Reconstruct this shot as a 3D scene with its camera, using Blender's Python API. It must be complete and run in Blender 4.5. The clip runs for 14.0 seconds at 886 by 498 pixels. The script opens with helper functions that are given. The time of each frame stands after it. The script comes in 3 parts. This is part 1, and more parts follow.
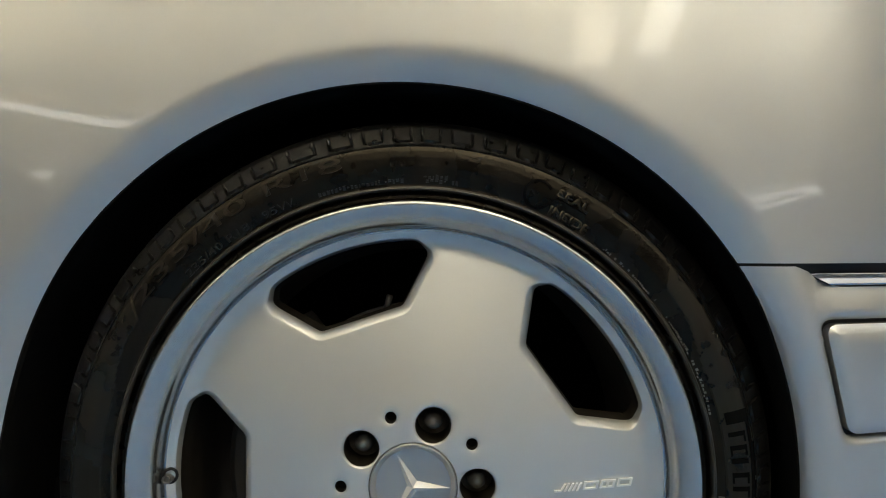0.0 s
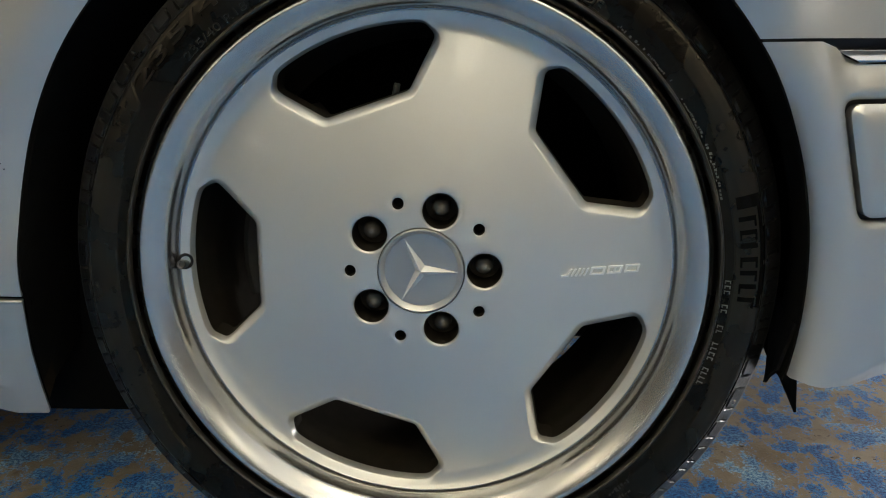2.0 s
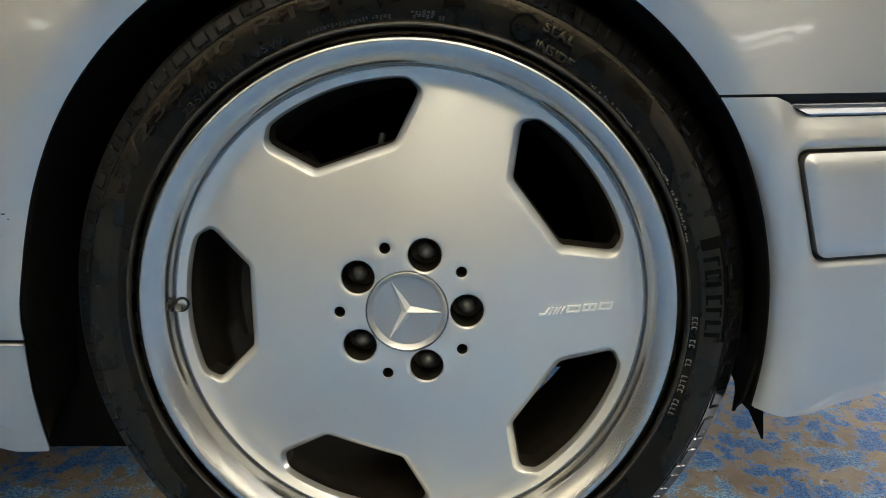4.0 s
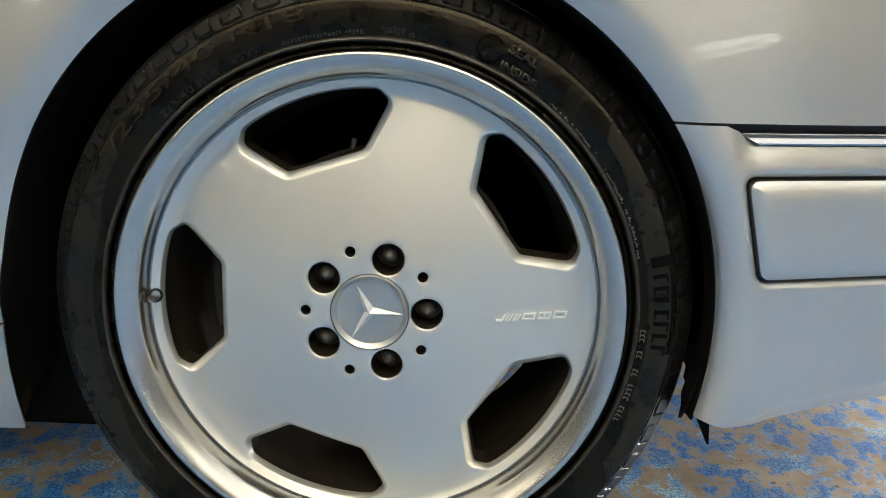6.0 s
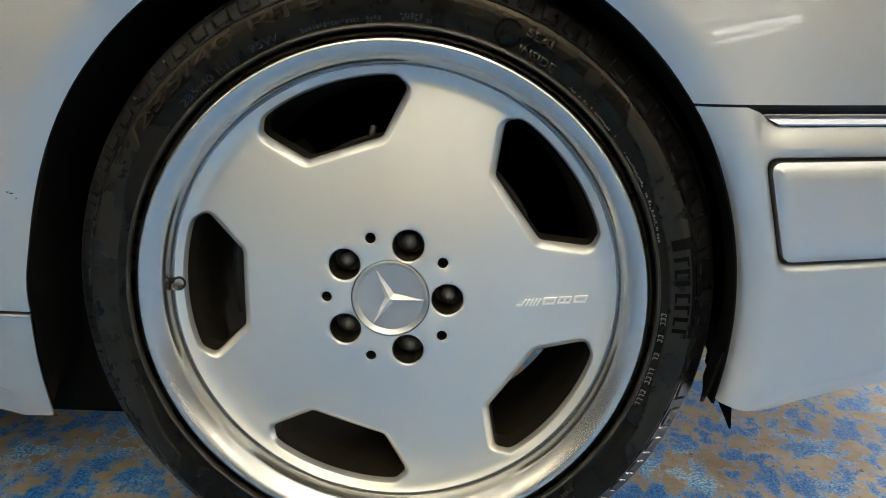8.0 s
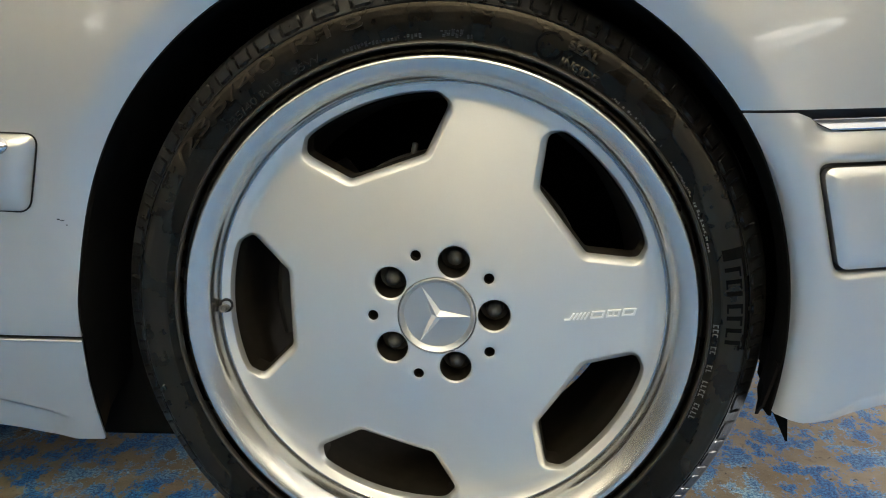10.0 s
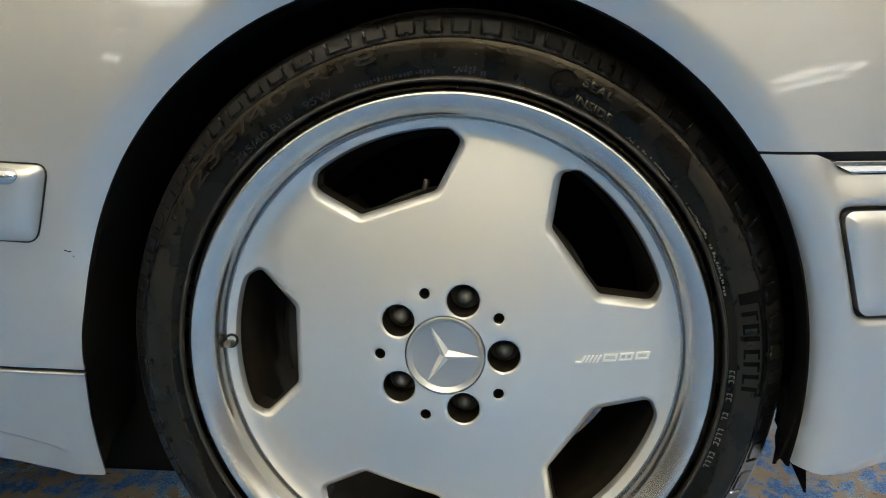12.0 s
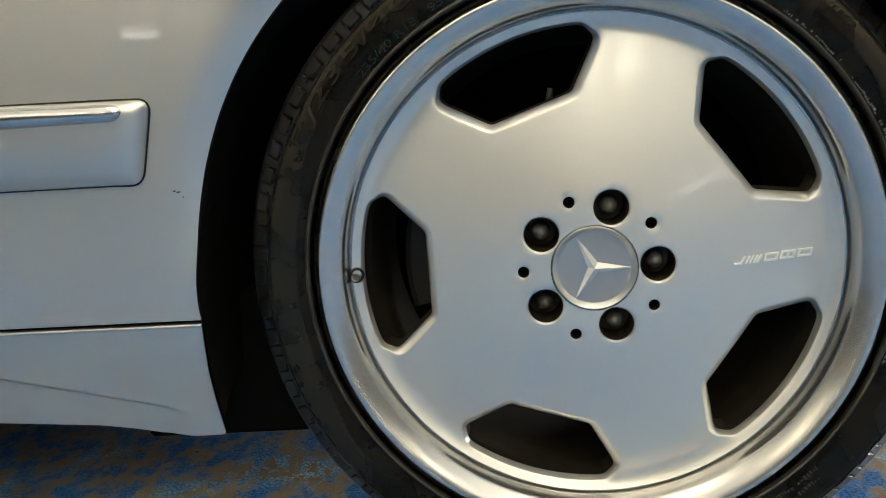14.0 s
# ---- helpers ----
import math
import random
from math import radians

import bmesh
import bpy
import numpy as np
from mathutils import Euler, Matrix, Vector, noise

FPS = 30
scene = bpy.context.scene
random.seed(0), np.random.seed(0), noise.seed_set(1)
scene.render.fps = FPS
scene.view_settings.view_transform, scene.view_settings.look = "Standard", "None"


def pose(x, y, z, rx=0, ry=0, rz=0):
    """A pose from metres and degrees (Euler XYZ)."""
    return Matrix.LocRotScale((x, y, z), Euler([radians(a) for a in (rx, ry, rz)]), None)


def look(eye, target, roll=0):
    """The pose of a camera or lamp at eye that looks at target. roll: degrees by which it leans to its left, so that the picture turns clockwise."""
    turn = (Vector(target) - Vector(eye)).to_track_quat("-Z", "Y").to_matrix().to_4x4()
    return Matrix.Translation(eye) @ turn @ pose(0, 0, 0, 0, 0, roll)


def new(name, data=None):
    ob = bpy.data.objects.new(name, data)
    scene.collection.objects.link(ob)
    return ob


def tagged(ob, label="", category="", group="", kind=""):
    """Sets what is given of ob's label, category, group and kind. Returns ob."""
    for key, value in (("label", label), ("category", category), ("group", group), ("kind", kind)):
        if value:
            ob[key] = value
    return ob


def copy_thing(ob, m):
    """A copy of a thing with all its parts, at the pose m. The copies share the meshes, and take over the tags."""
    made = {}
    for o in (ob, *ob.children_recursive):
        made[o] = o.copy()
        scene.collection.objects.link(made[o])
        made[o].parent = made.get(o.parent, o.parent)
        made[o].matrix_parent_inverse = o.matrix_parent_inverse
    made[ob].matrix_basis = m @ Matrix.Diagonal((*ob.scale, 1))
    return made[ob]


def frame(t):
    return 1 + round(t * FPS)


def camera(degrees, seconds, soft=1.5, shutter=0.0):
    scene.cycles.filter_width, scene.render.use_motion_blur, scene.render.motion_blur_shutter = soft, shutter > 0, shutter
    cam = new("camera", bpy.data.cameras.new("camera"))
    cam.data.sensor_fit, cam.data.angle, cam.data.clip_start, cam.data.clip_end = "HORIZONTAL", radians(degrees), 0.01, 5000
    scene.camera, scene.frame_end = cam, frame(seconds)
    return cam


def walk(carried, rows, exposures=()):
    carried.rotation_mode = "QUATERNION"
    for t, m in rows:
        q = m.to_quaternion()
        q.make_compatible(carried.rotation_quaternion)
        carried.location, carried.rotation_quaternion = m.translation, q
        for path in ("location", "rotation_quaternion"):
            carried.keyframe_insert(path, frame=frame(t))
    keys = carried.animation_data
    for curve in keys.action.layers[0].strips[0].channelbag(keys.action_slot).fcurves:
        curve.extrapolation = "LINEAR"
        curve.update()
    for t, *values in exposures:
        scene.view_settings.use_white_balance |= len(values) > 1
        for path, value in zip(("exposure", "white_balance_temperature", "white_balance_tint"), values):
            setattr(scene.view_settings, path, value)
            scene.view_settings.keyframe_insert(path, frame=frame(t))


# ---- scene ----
cam = camera(56.90, 14.0, soft=1.1)


def aim(x, y, z, yaw, pitch, roll):
    return pose(x, y, z, 90 + pitch, 0, yaw) @ pose(0, 0, 0, 0, 0, roll)


HUB = 0.313  # height of the wheel's axis
PATH = [
    (0, aim(0.0314, -0.7074, 0.5305, 0.44, -0.85, -0.00)),
    (0.25, aim(0.0301, -0.7028, 0.5190, 1.03, -0.48, -0.75)),
    (0.5, aim(0.0288, -0.6982, 0.5075, 1.28, -2.67, -1.50)),
    (1, aim(0.0494, -0.6933, 0.5010, 2.90, -9.27, -1.47)),
    (1.5, aim(0.0551, -0.6951, 0.4914, 3.11, -12.74, -0.86)),
    (2, aim(0.0541, -0.6981, 0.4899, 2.83, -12.64, -0.44)),
    (2.5, aim(0.0517, -0.7018, 0.4898, 2.44, -12.21, -0.35)),
    (3, aim(0.0497, -0.7110, 0.4937, 1.89, -11.76, -0.58)),
    (3.5, aim(0.0496, -0.7243, 0.5033, 1.47, -10.90, -1.09)),
    (6, aim(0.0854, -0.7638, 0.5532, 1.17, -12.82, 1.74)),
    (6.5, aim(0.0871, -0.7639, 0.5508, 1.35, -13.36, 1.57)),
    (7, aim(0.0891, -0.7637, 0.5498, 1.70, -13.78, 1.37)),
    (7.5, aim(0.0890, -0.7663, 0.5488, 2.16, -13.73, 1.10)),
    (8, aim(0.0851, -0.7666, 0.5500, 2.54, -13.59, 0.87)),
    (10.5, aim(0.0738, -0.7603, 0.5494, 5.49, -11.83, -1.23)),
    (11, aim(0.0741, -0.7524, 0.5488, 5.80, -11.02, -0.97)),
    (11.5, aim(0.0741, -0.7489, 0.5488, 5.89, -10.40, -0.66)),
    (12, aim(0.0765, -0.7494, 0.5474, 5.94, -9.86, -0.32)),
    (12.5, aim(0.0757, -0.7496, 0.5474, 5.78, -9.62, -0.11)),
    (13, aim(0.0701, -0.7434, 0.5485, 5.64, -9.54, -0.11)),
    (13.5, aim(0.0506, -0.7269, 0.5367, 5.79, -9.73, -1.92)),
    (13.7, aim(0.0057, -0.7253, 0.5089, 5.17, -10.08, -3.06)),
    (13.85, aim(-0.0280, -0.7241, 0.4881, 5.97, -10.69, -3.91)),
    (14, aim(-0.0616, -0.7229, 0.4673, 5.72, -9.99, -4.76)),
]
EXPOSURES = [(0.0, -1.00), (0.5, -1.04), (1.0, -1.06), (2.0, -1.06), (3.5, -0.80), (6.0, -0.42), (13.3, -0.44), (14.0, -0.58)]
walk(cam, PATH, EXPOSURES)

# ---- light ----
world = bpy.data.worlds.new("world")
scene.world = world
world.use_nodes = True
world.node_tree.nodes["Background"].inputs["Color"].default_value = (0.75, 0.85, 1.0, 1)
world.node_tree.nodes["Background"].inputs["Strength"].default_value = 0.12


def area_lamp(name, m, size_x, size_y, power, color):
    data = bpy.data.lights.new(name, "AREA")
    data.shape, data.size, data.size_y, data.energy, data.color = "RECTANGLE", size_x, size_y, power, color
    ob = new(name, data)
    ob.matrix_world = m
    return ob


WARM, COOL, DAY = (1.0, 0.885, 0.635), (1.0, 0.94, 0.78), (1.0, 0.97, 0.92)
CEILING, HANG = 3.8, 1.2
# unseen panels: x, y, power downwards and power upwards, as ceiling fill
# the third and fourth follow reflections, the others are added to brighten
PANELS = [(0.8, -1.0, 16, 110), (-0.9, -0.9, 7, 150), (0.42, -4.3, 13, 130), (1.1, -3.9, 13, 130), (-5.0, -4.8, 1, 330), (5.2, -5.6, 1, 350)]
# ends and thickness of unseen strip lights, added for streaks in the paint
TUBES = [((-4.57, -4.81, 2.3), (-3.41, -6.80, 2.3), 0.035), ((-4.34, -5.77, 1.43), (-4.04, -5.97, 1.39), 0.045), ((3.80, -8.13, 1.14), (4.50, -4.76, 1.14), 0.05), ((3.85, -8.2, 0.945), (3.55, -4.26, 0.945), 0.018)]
WEST, EAST, SOUTH, NORTH = -8.0, 6.2, -9.0, 5.0
DOOR = (1.8, 4.8, 2.1)  # added, unseen opening in the east wall: from, to, height
for tx, ty, down, up in PANELS:
    area_lamp("panel_fill_light", pose(tx, ty, CEILING - HANG - 0.09), 0.42, 1.3, down, WARM if tx < 1 else COOL)
    area_lamp("panel_fill_light", pose(tx, ty, CEILING - HANG + 0.01, 180), 0.42, 1.3, up, WARM if tx < 1 else COOL)
# lights the floor under the nose from the right; its doorway is added
area_lamp("east_side_light", look((EAST - 0.15, 3.3, 1.0), (0.5, 0.6, 0.1)), 2.8, 1.9, 1450, DAY)


# ---- materials ----
def material(name, color, rough=0.5, metal=0.0, coat=0.0, coat_rough=0.05, vary=0.0, scale=20.0, bump=0.0, bump_scale=200.0, rough_vary=0.0, spec=0.5):
    m = bpy.data.materials.new(name)
    m.use_nodes = True
    nt = m.node_tree
    b = nt.nodes["Principled BSDF"]
    b.inputs["Base Color"].default_value = (*color, 1)
    b.inputs["Roughness"].default_value = rough
    b.inputs["Metallic"].default_value = metal
    b.inputs["Coat Weight"].default_value = coat
    b.inputs["Coat Roughness"].default_value = coat_rough
    b.inputs["Specular IOR Level"].default_value = spec
    co = nt.nodes.new("ShaderNodeTexCoord")
    if vary:
        n = nt.nodes.new("ShaderNodeTexNoise")
        n.inputs["Scale"].default_value = scale
        n.inputs["Detail"].default_value = 6
        nt.links.new(co.outputs["Object"], n.inputs["Vector"])
        ramp = nt.nodes.new("ShaderNodeMix")
        ramp.data_type = "RGBA"
        ramp.inputs["A"].default_value = (*[c * (1 - vary) for c in color], 1)
        ramp.inputs["B"].default_value = (*[min(1, c * (1 + vary)) for c in color], 1)
        nt.links.new(n.outputs["Fac"], ramp.inputs["Factor"])
        nt.links.new(ramp.outputs["Result"], b.inputs["Base Color"])
    if rough_vary:
        n = nt.nodes.new("ShaderNodeTexNoise")
        n.inputs["Scale"].default_value = scale * 2.3
        n.inputs["Detail"].default_value = 5
        nt.links.new(co.outputs["Object"], n.inputs["Vector"])
        r = nt.nodes.new("ShaderNodeMapRange")
        r.inputs["From Min"].default_value, r.inputs["From Max"].default_value = 0.3, 0.7
        r.inputs["To Min"].default_value, r.inputs["To Max"].default_value = max(0, rough - rough_vary), rough + rough_vary
        nt.links.new(n.outputs["Fac"], r.inputs["Value"])
        nt.links.new(r.outputs["Result"], b.inputs["Roughness"])
    if bump:
        n = nt.nodes.new("ShaderNodeTexNoise")
        n.inputs["Scale"].default_value = bump_scale
        n.inputs["Detail"].default_value = 4
        nt.links.new(co.outputs["Object"], n.inputs["Vector"])
        k = nt.nodes.new("ShaderNodeBump")
        k.inputs["Strength"].default_value = bump
        k.inputs["Distance"].default_value = 0.001
        nt.links.new(n.outputs["Fac"], k.inputs["Height"])
        nt.links.new(k.outputs["Normal"], b.inputs["Normal"])
    return m


PAINT = material("silver_paint", (0.59, 0.585, 0.565), 0.42, 0.82, 1.0, 0.04, vary=0.03, scale=900, bump=0.02, bump_scale=60)
WHEEL_PAINT = material("wheel_silver", (0.67, 0.665, 0.635), 0.40, 0.74, 0.7, 0.05, vary=0.03, scale=800, rough_vary=0.04)
LIP = material("silver_lip", (0.55, 0.545, 0.53), 0.265, 0.93, 0.3, 0.10, vary=0.02, scale=30)
CHROME = material("chrome", (0.62, 0.62, 0.64), 0.16, 1.0)
CAP = material("cap_silver", (0.44, 0.445, 0.44), 0.34, 0.75, 0.4, 0.12)
BADGE = material("badge_silver", (0.93, 0.92, 0.89), 0.28, 0.35, vary=0.05, scale=400)
RUBBER = material("tyre_rubber", (0.0022, 0.0019, 0.0016), 0.30, vary=0.5, scale=14, bump=0.35, bump_scale=260, rough_vary=0.20, spec=0.27)
PANEL_RUBBER = material("smooth_rubber", (0.0052, 0.0047, 0.0040), 0.32, vary=0.3, scale=20, bump=0.1, bump_scale=400, rough_vary=0.14, spec=0.44)
TREAD = material("tread_rubber", (0.0038, 0.0034, 0.0030), 0.36, vary=0.5, scale=40, bump=0.25, bump_scale=300, rough_vary=0.1, spec=0.58)
# scuffed rib, also paled in colour for the light it catches
RIB = material("lightened_scuffed_rib", (0.027, 0.0245, 0.021), 0.42, vary=0.7, scale=45, spec=0.35)
# lettering lighter than the tyre, standing in for glints and lit edges
FAINT = material("faint_raised_rubber", (0.026, 0.023, 0.019), 0.35, vary=0.5, scale=150)
GLINT = material("pale_glint_rubber", (0.15, 0.14, 0.125), 0.35, vary=0.4, scale=150)
LETTER = material("raised_rubber", (0.0125, 0.0107, 0.0084), 0.28, vary=0.2, scale=90, spec=0.45)
DIRT = material("dried_mud", (0.011, 0.0085, 0.006), 0.9, vary=0.7, scale=30, bump=0.5, bump_scale=120, spec=0.05)
LINER = material("liner_plastic", (0.004, 0.004, 0.0038), 0.85, vary=0.5, scale=25, bump=0.3, bump_scale=300, spec=0.06)
BOLT = material("bolt_steel", (0.23, 0.21, 0.175), 0.30, 0.3, vary=0.3, scale=300)
STAR = material("emblem_chrome", (0.94, 0.93, 0.91), 0.24, 0.45, vary=0.05, scale=400)
# dark brown for brake dust and for shade painted into the holes
HOLE = material("dust_and_recess_dark", (0.016, 0.013, 0.009), 0.75, vary=0.5, scale=60, spec=0.15)
DISC = material("brake_iron", (0.28, 0.25, 0.21), 0.45, 0.8, vary=0.4, scale=80)
CALIPER = material("caliper_iron", (0.016, 0.014, 0.0115), 0.7, 0.2, vary=0.3, scale=60)
MARK = material("matt_black_rubber", (0.0022, 0.0022, 0.0022), 0.8, vary=0.2, scale=90, spec=0.05)
BLACK = material("black_trim", (0.006, 0.006, 0.0065), 0.55, vary=0.2, scale=50)
BRASS = material("valve_metal", (0.15, 0.14, 0.125), 0.3, 0.45, vary=0.2, scale=400)
CONCRETE = material("wall_plaster", (0.17, 0.162, 0.148), 0.85, vary=0.12, scale=3, bump=0.3, bump_scale=90)
# for an unseen wall, dark so the car's left side reflects less
DARK_WALL = material("left_dimming_dark", (0.07, 0.067, 0.06), 0.8, vary=0.15, scale=3, bump=0.3, bump_scale=90)
CEIL = material("ceiling_paint", (0.8, 0.78, 0.72), 0.85, vary=0.06, scale=2)


for m in (RUBBER, PANEL_RUBBER, LETTER):
    m.node_tree.nodes["Principled BSDF"].inputs["Specular Tint"].default_value = (1.0, 0.86, 0.66, 1)


def floor_material():
    m = bpy.data.materials.new("flaking_blue_floor")
    m.use_nodes = True
    nt = m.node_tree
    b = nt.nodes["Principled BSDF"]
    b.inputs["Roughness"].default_value = 0.48
    co = nt.nodes.new("ShaderNodeTexCoord")

    def tex(scale, detail, rough, sx=1.0, sy=1.0):
        mp = nt.nodes.new("ShaderNodeMapping")
        mp.inputs["Scale"].default_value = (sx, sy, 1)
        nt.links.new(co.outputs["Object"], mp.inputs["Vector"])
        n = nt.nodes.new("ShaderNodeTexNoise")
        n.inputs["Scale"].default_value, n.inputs["Detail"].default_value, n.inputs["Roughness"].default_value = scale, detail, rough
        nt.links.new(mp.outputs["Vector"], n.inputs["Vector"])
        return n.outputs["Fac"]

    def step(fac, lo, hi):
        r = nt.nodes.new("ShaderNodeMapRange")
        r.inputs["From Min"].default_value, r.inputs["From Max"].default_value = lo, hi
        nt.links.new(fac, r.inputs["Value"])
        return r.outputs["Result"]

    def mix(fac, a, c):
        x = nt.nodes.new("ShaderNodeMix")
        x.data_type = "RGBA"
        nt.links.new(fac, x.inputs["Factor"])
        for key, v in (("A", a), ("B", c)):
            if isinstance(v, tuple):
                x.inputs[key].default_value = (*v, 1)
            else:
                nt.links.new(v, x.inputs[key])
        return x.outputs["Result"]

    bare = mix(step(tex(9, 7, 0.6), 0.35, 0.68), (0.200, 0.146, 0.086), (0.330, 0.262, 0.178))
    bare = mix(step(tex(70, 4, 0.6), 0.55, 0.75), bare, (0.15, 0.112, 0.076))
    bare = mix(step(tex(95, 2, 0.5), 0.685, 0.70), bare, (0.03, 0.026, 0.022))
    grain = tex(260, 3, 0.75)
    deep = mix(step(grain, 0.45, 0.56), (0.0015, 0.029, 0.165), (0.028, 0.205, 0.52))
    pale = mix(step(grain, 0.45, 0.56), (0.015, 0.145, 0.35), (0.40, 0.60, 0.68))
    blue = mix(step(tex(6, 6, 0.6), 0.50, 0.68), deep, pale)
    # the paint has worn off most under the parked car
    sep = nt.nodes.new("ShaderNodeSeparateXYZ")
    nt.links.new(co.outputs["Object"], sep.inputs["Vector"])
    worn = nt.nodes.new("ShaderNodeMapRange")
    worn.inputs["From Min"].default_value, worn.inputs["From Max"].default_value = -0.25, 0.25
    worn.inputs["To Min"].default_value, worn.inputs["To Max"].default_value = 0.050, -0.012
    nt.links.new(sep.outputs["Y"], worn.inputs["Value"])
    more = nt.nodes.new("ShaderNodeMath")
    nt.links.new(tex(27, 12, 0.67, 1.1, 0.7), more.inputs[0])
    nt.links.new(worn.outputs["Result"], more.inputs[1])
    loose = nt.nodes.new("ShaderNodeMath")
    loose.operation = "MULTIPLY_ADD"
    nt.links.new(grain, loose.inputs[0])
    loose.inputs[1].default_value = 0.40
    nt.links.new(more.outputs[0], loose.inputs[2])
    paint = step(loose.outputs[0], 0.688, 0.698)
    nt.links.new(mix(paint, bare, blue), b.inputs["Base Color"])
    k = nt.nodes.new("ShaderNodeBump")
    k.inputs["Strength"].default_value, k.inputs["Distance"].default_value = 0.5, 0.0015
    add = nt.nodes.new("ShaderNodeMath")
    nt.links.new(paint, add.inputs[0])
    nt.links.new(grain, add.inputs[1])
    nt.links.new(add.outputs[0], k.inputs["Height"])
    nt.links.new(k.outputs["Normal"], b.inputs["Normal"])
    return m


FLOOR = floor_material()


# ---- mesh helpers ----
def finish(name, bm, mat, parent=None, label="", smooth=40):
    bmesh.ops.recalc_face_normals(bm, faces=bm.faces)
    me = bpy.data.meshes.new(name)
    bm.to_mesh(me)
    bm.free()
    me.materials.append(mat)
    if smooth:
        me.shade_smooth()
        me.set_sharp_from_angle(angle=radians(smooth))
    ob = new(name, me)
    if parent is not None:
        ob.parent = parent
    if label:
        ob["label"] = label
    return ob


def part(name, bm, mat, parent, label="", smooth=40):
    return finish(name, bm, mat, parent, label, smooth)


def box(bm, x0, x1, y0, y1, z0, z1):
    v = [bm.verts.new((x, y, z)) for x in (x0, x1) for y in (y0, y1) for z in (z0, z1)]
    for f in ((0, 1, 3, 2), (4, 6, 7, 5), (0, 4, 5, 1), (2, 3, 7, 6), (0, 2, 6, 4), (1, 5, 7, 3)):
        bm.faces.new([v[i] for i in f])


def bevel_all(bm, width, segments=2):
    bmesh.ops.bevel(bm, geom=list(bm.edges), offset=width, segments=segments, profile=0.5, affect="EDGES")


def rings(bm, loops, closed=True, cap=False):
    """Skin of quads over loops of equal length."""
    vs = [[bm.verts.new(p) for p in loop] for loop in loops]
    n = len(vs[0])
    for a, b in zip(vs, vs[1:]):
        for i in range(n if closed else n - 1):
            j = (i + 1) % n
            bm.faces.new((a[i], a[j], b[j], b[i]))
    if cap:
        bm.faces.new(vs[-1])
    return vs


def lathe(bm, profile, steps=192, a0=0.0, a1=360.0, cx=0.0, cz=0.0):
    """Revolve (radius, depth) pairs round an axis along y."""
    full = abs(a1 - a0 - 360) < 1e-6
    count = steps if full else steps + 1
    angles = [radians(a0 + (a1 - a0) * i / steps) for i in range(count)]
    return rings(bm, [[(cx + r * math.cos(a), y, cz + r * math.sin(a)) for a in angles] for r, y in profile], closed=full)


def rounded(points, radius, arc=6):
    """A closed outline with its corners rounded."""
    out, n = [], len(points)
    for i in range(n):
        p, a, b = Vector(points[i]), Vector(points[i - 1]), Vector(points[(i + 1) % n])
        u, w = (a - p), (b - p)
        rad = radius[i] if isinstance(radius, (list, tuple)) else radius
        if rad <= 0:
            out.append(tuple(p))
            continue
        turn = u.angle(w)
        cut = min(rad / math.tan(turn / 2), 0.48 * u.length, 0.48 * w.length)
        s, e = p + u.normalized() * cut, p + w.normalized() * cut
        for k in range(arc + 1):
            t = k / arc
            out.append(tuple((1 - t) ** 2 * s + 2 * t * (1 - t) * p + t * t * e))
    return out


def resample(points, gap):
    out, n = [], len(points)
    for i in range(n):
        a, b = Vector(points[i]), Vector(points[(i + 1) % n])
        k = max(1, round((b - a).length / gap))
        out += [tuple(a.lerp(b, j / k)) for j in range(k)]
    return out


def grown(points, d, scale=None):
    """A closed counter-clockwise outline pushed outwards by d, times scale(x, z) where given."""
    out, n = [], len(points)
    for i in range(n):
        a, b = Vector(points[i - 1]), Vector(points[(i + 1) % n])
        t = (b - a).normalized()
        k = d * (scale(*points[i]) if scale else 1)
        out.append((points[i][0] + t.y * k, points[i][1] - t.x * k))
    return out


def circle(cx, cz, r, n):
    return [(cx + r * math.cos(2 * math.pi * i / n), cz + r * math.sin(2 * math.pi * i / n)) for i in range(n)]


def inside(p, poly):
    x, z = p
    hit, n = False, len(poly)
    for i in range(n):
        (x0, z0), (x1, z1) = poly[i - 1], poly[i]
        if (z0 > z) != (z1 > z) and x < x0 + (z - z0) / (z1 - z0) * (x1 - x0):
            hit = not hit
    return hit


def clear(p, poly):
    a = np.asarray(poly)
    return float(np.hypot(a[:, 0] - p[0], a[:, 1] - p[1]).min())


from mathutils import geometry


def sheet(outer, holes, filling):
    """Triangles over an outline with holes: points, faces and the loops' point numbers."""
    pts, edges, loops = [], [], []
    for loop in (outer, *holes):
        start = len(pts)
        pts += [Vector(p) for p in loop]
        ids = list(range(start, len(pts)))
        edges += [(ids[i], ids[(i + 1) % len(ids)]) for i in range(len(ids))]
        loops.append(ids)
    pts += [Vector(p) for p in filling]
    v, _, f, orig, _, _ = geometry.delaunay_2d_cdt(pts, edges, [], 0, 1e-7)
    back = {}
    for i, o in enumerate(orig):
        for k in o:
            back[k] = i
    keep = []
    for face in f:
        c = sum((Vector(v[i]) for i in face), Vector((0, 0))) / len(face)
        sliver = len(face) == 3 and geometry.area_tri(*[Vector(v[i]) for i in face]) < 3e-9
        if not sliver and inside(c, outer) and not any(inside(c, h) for h in holes):
            keep.append(face)
    return [tuple(p) for p in v], keep, [[back[i] for i in ids] for ids in loops]


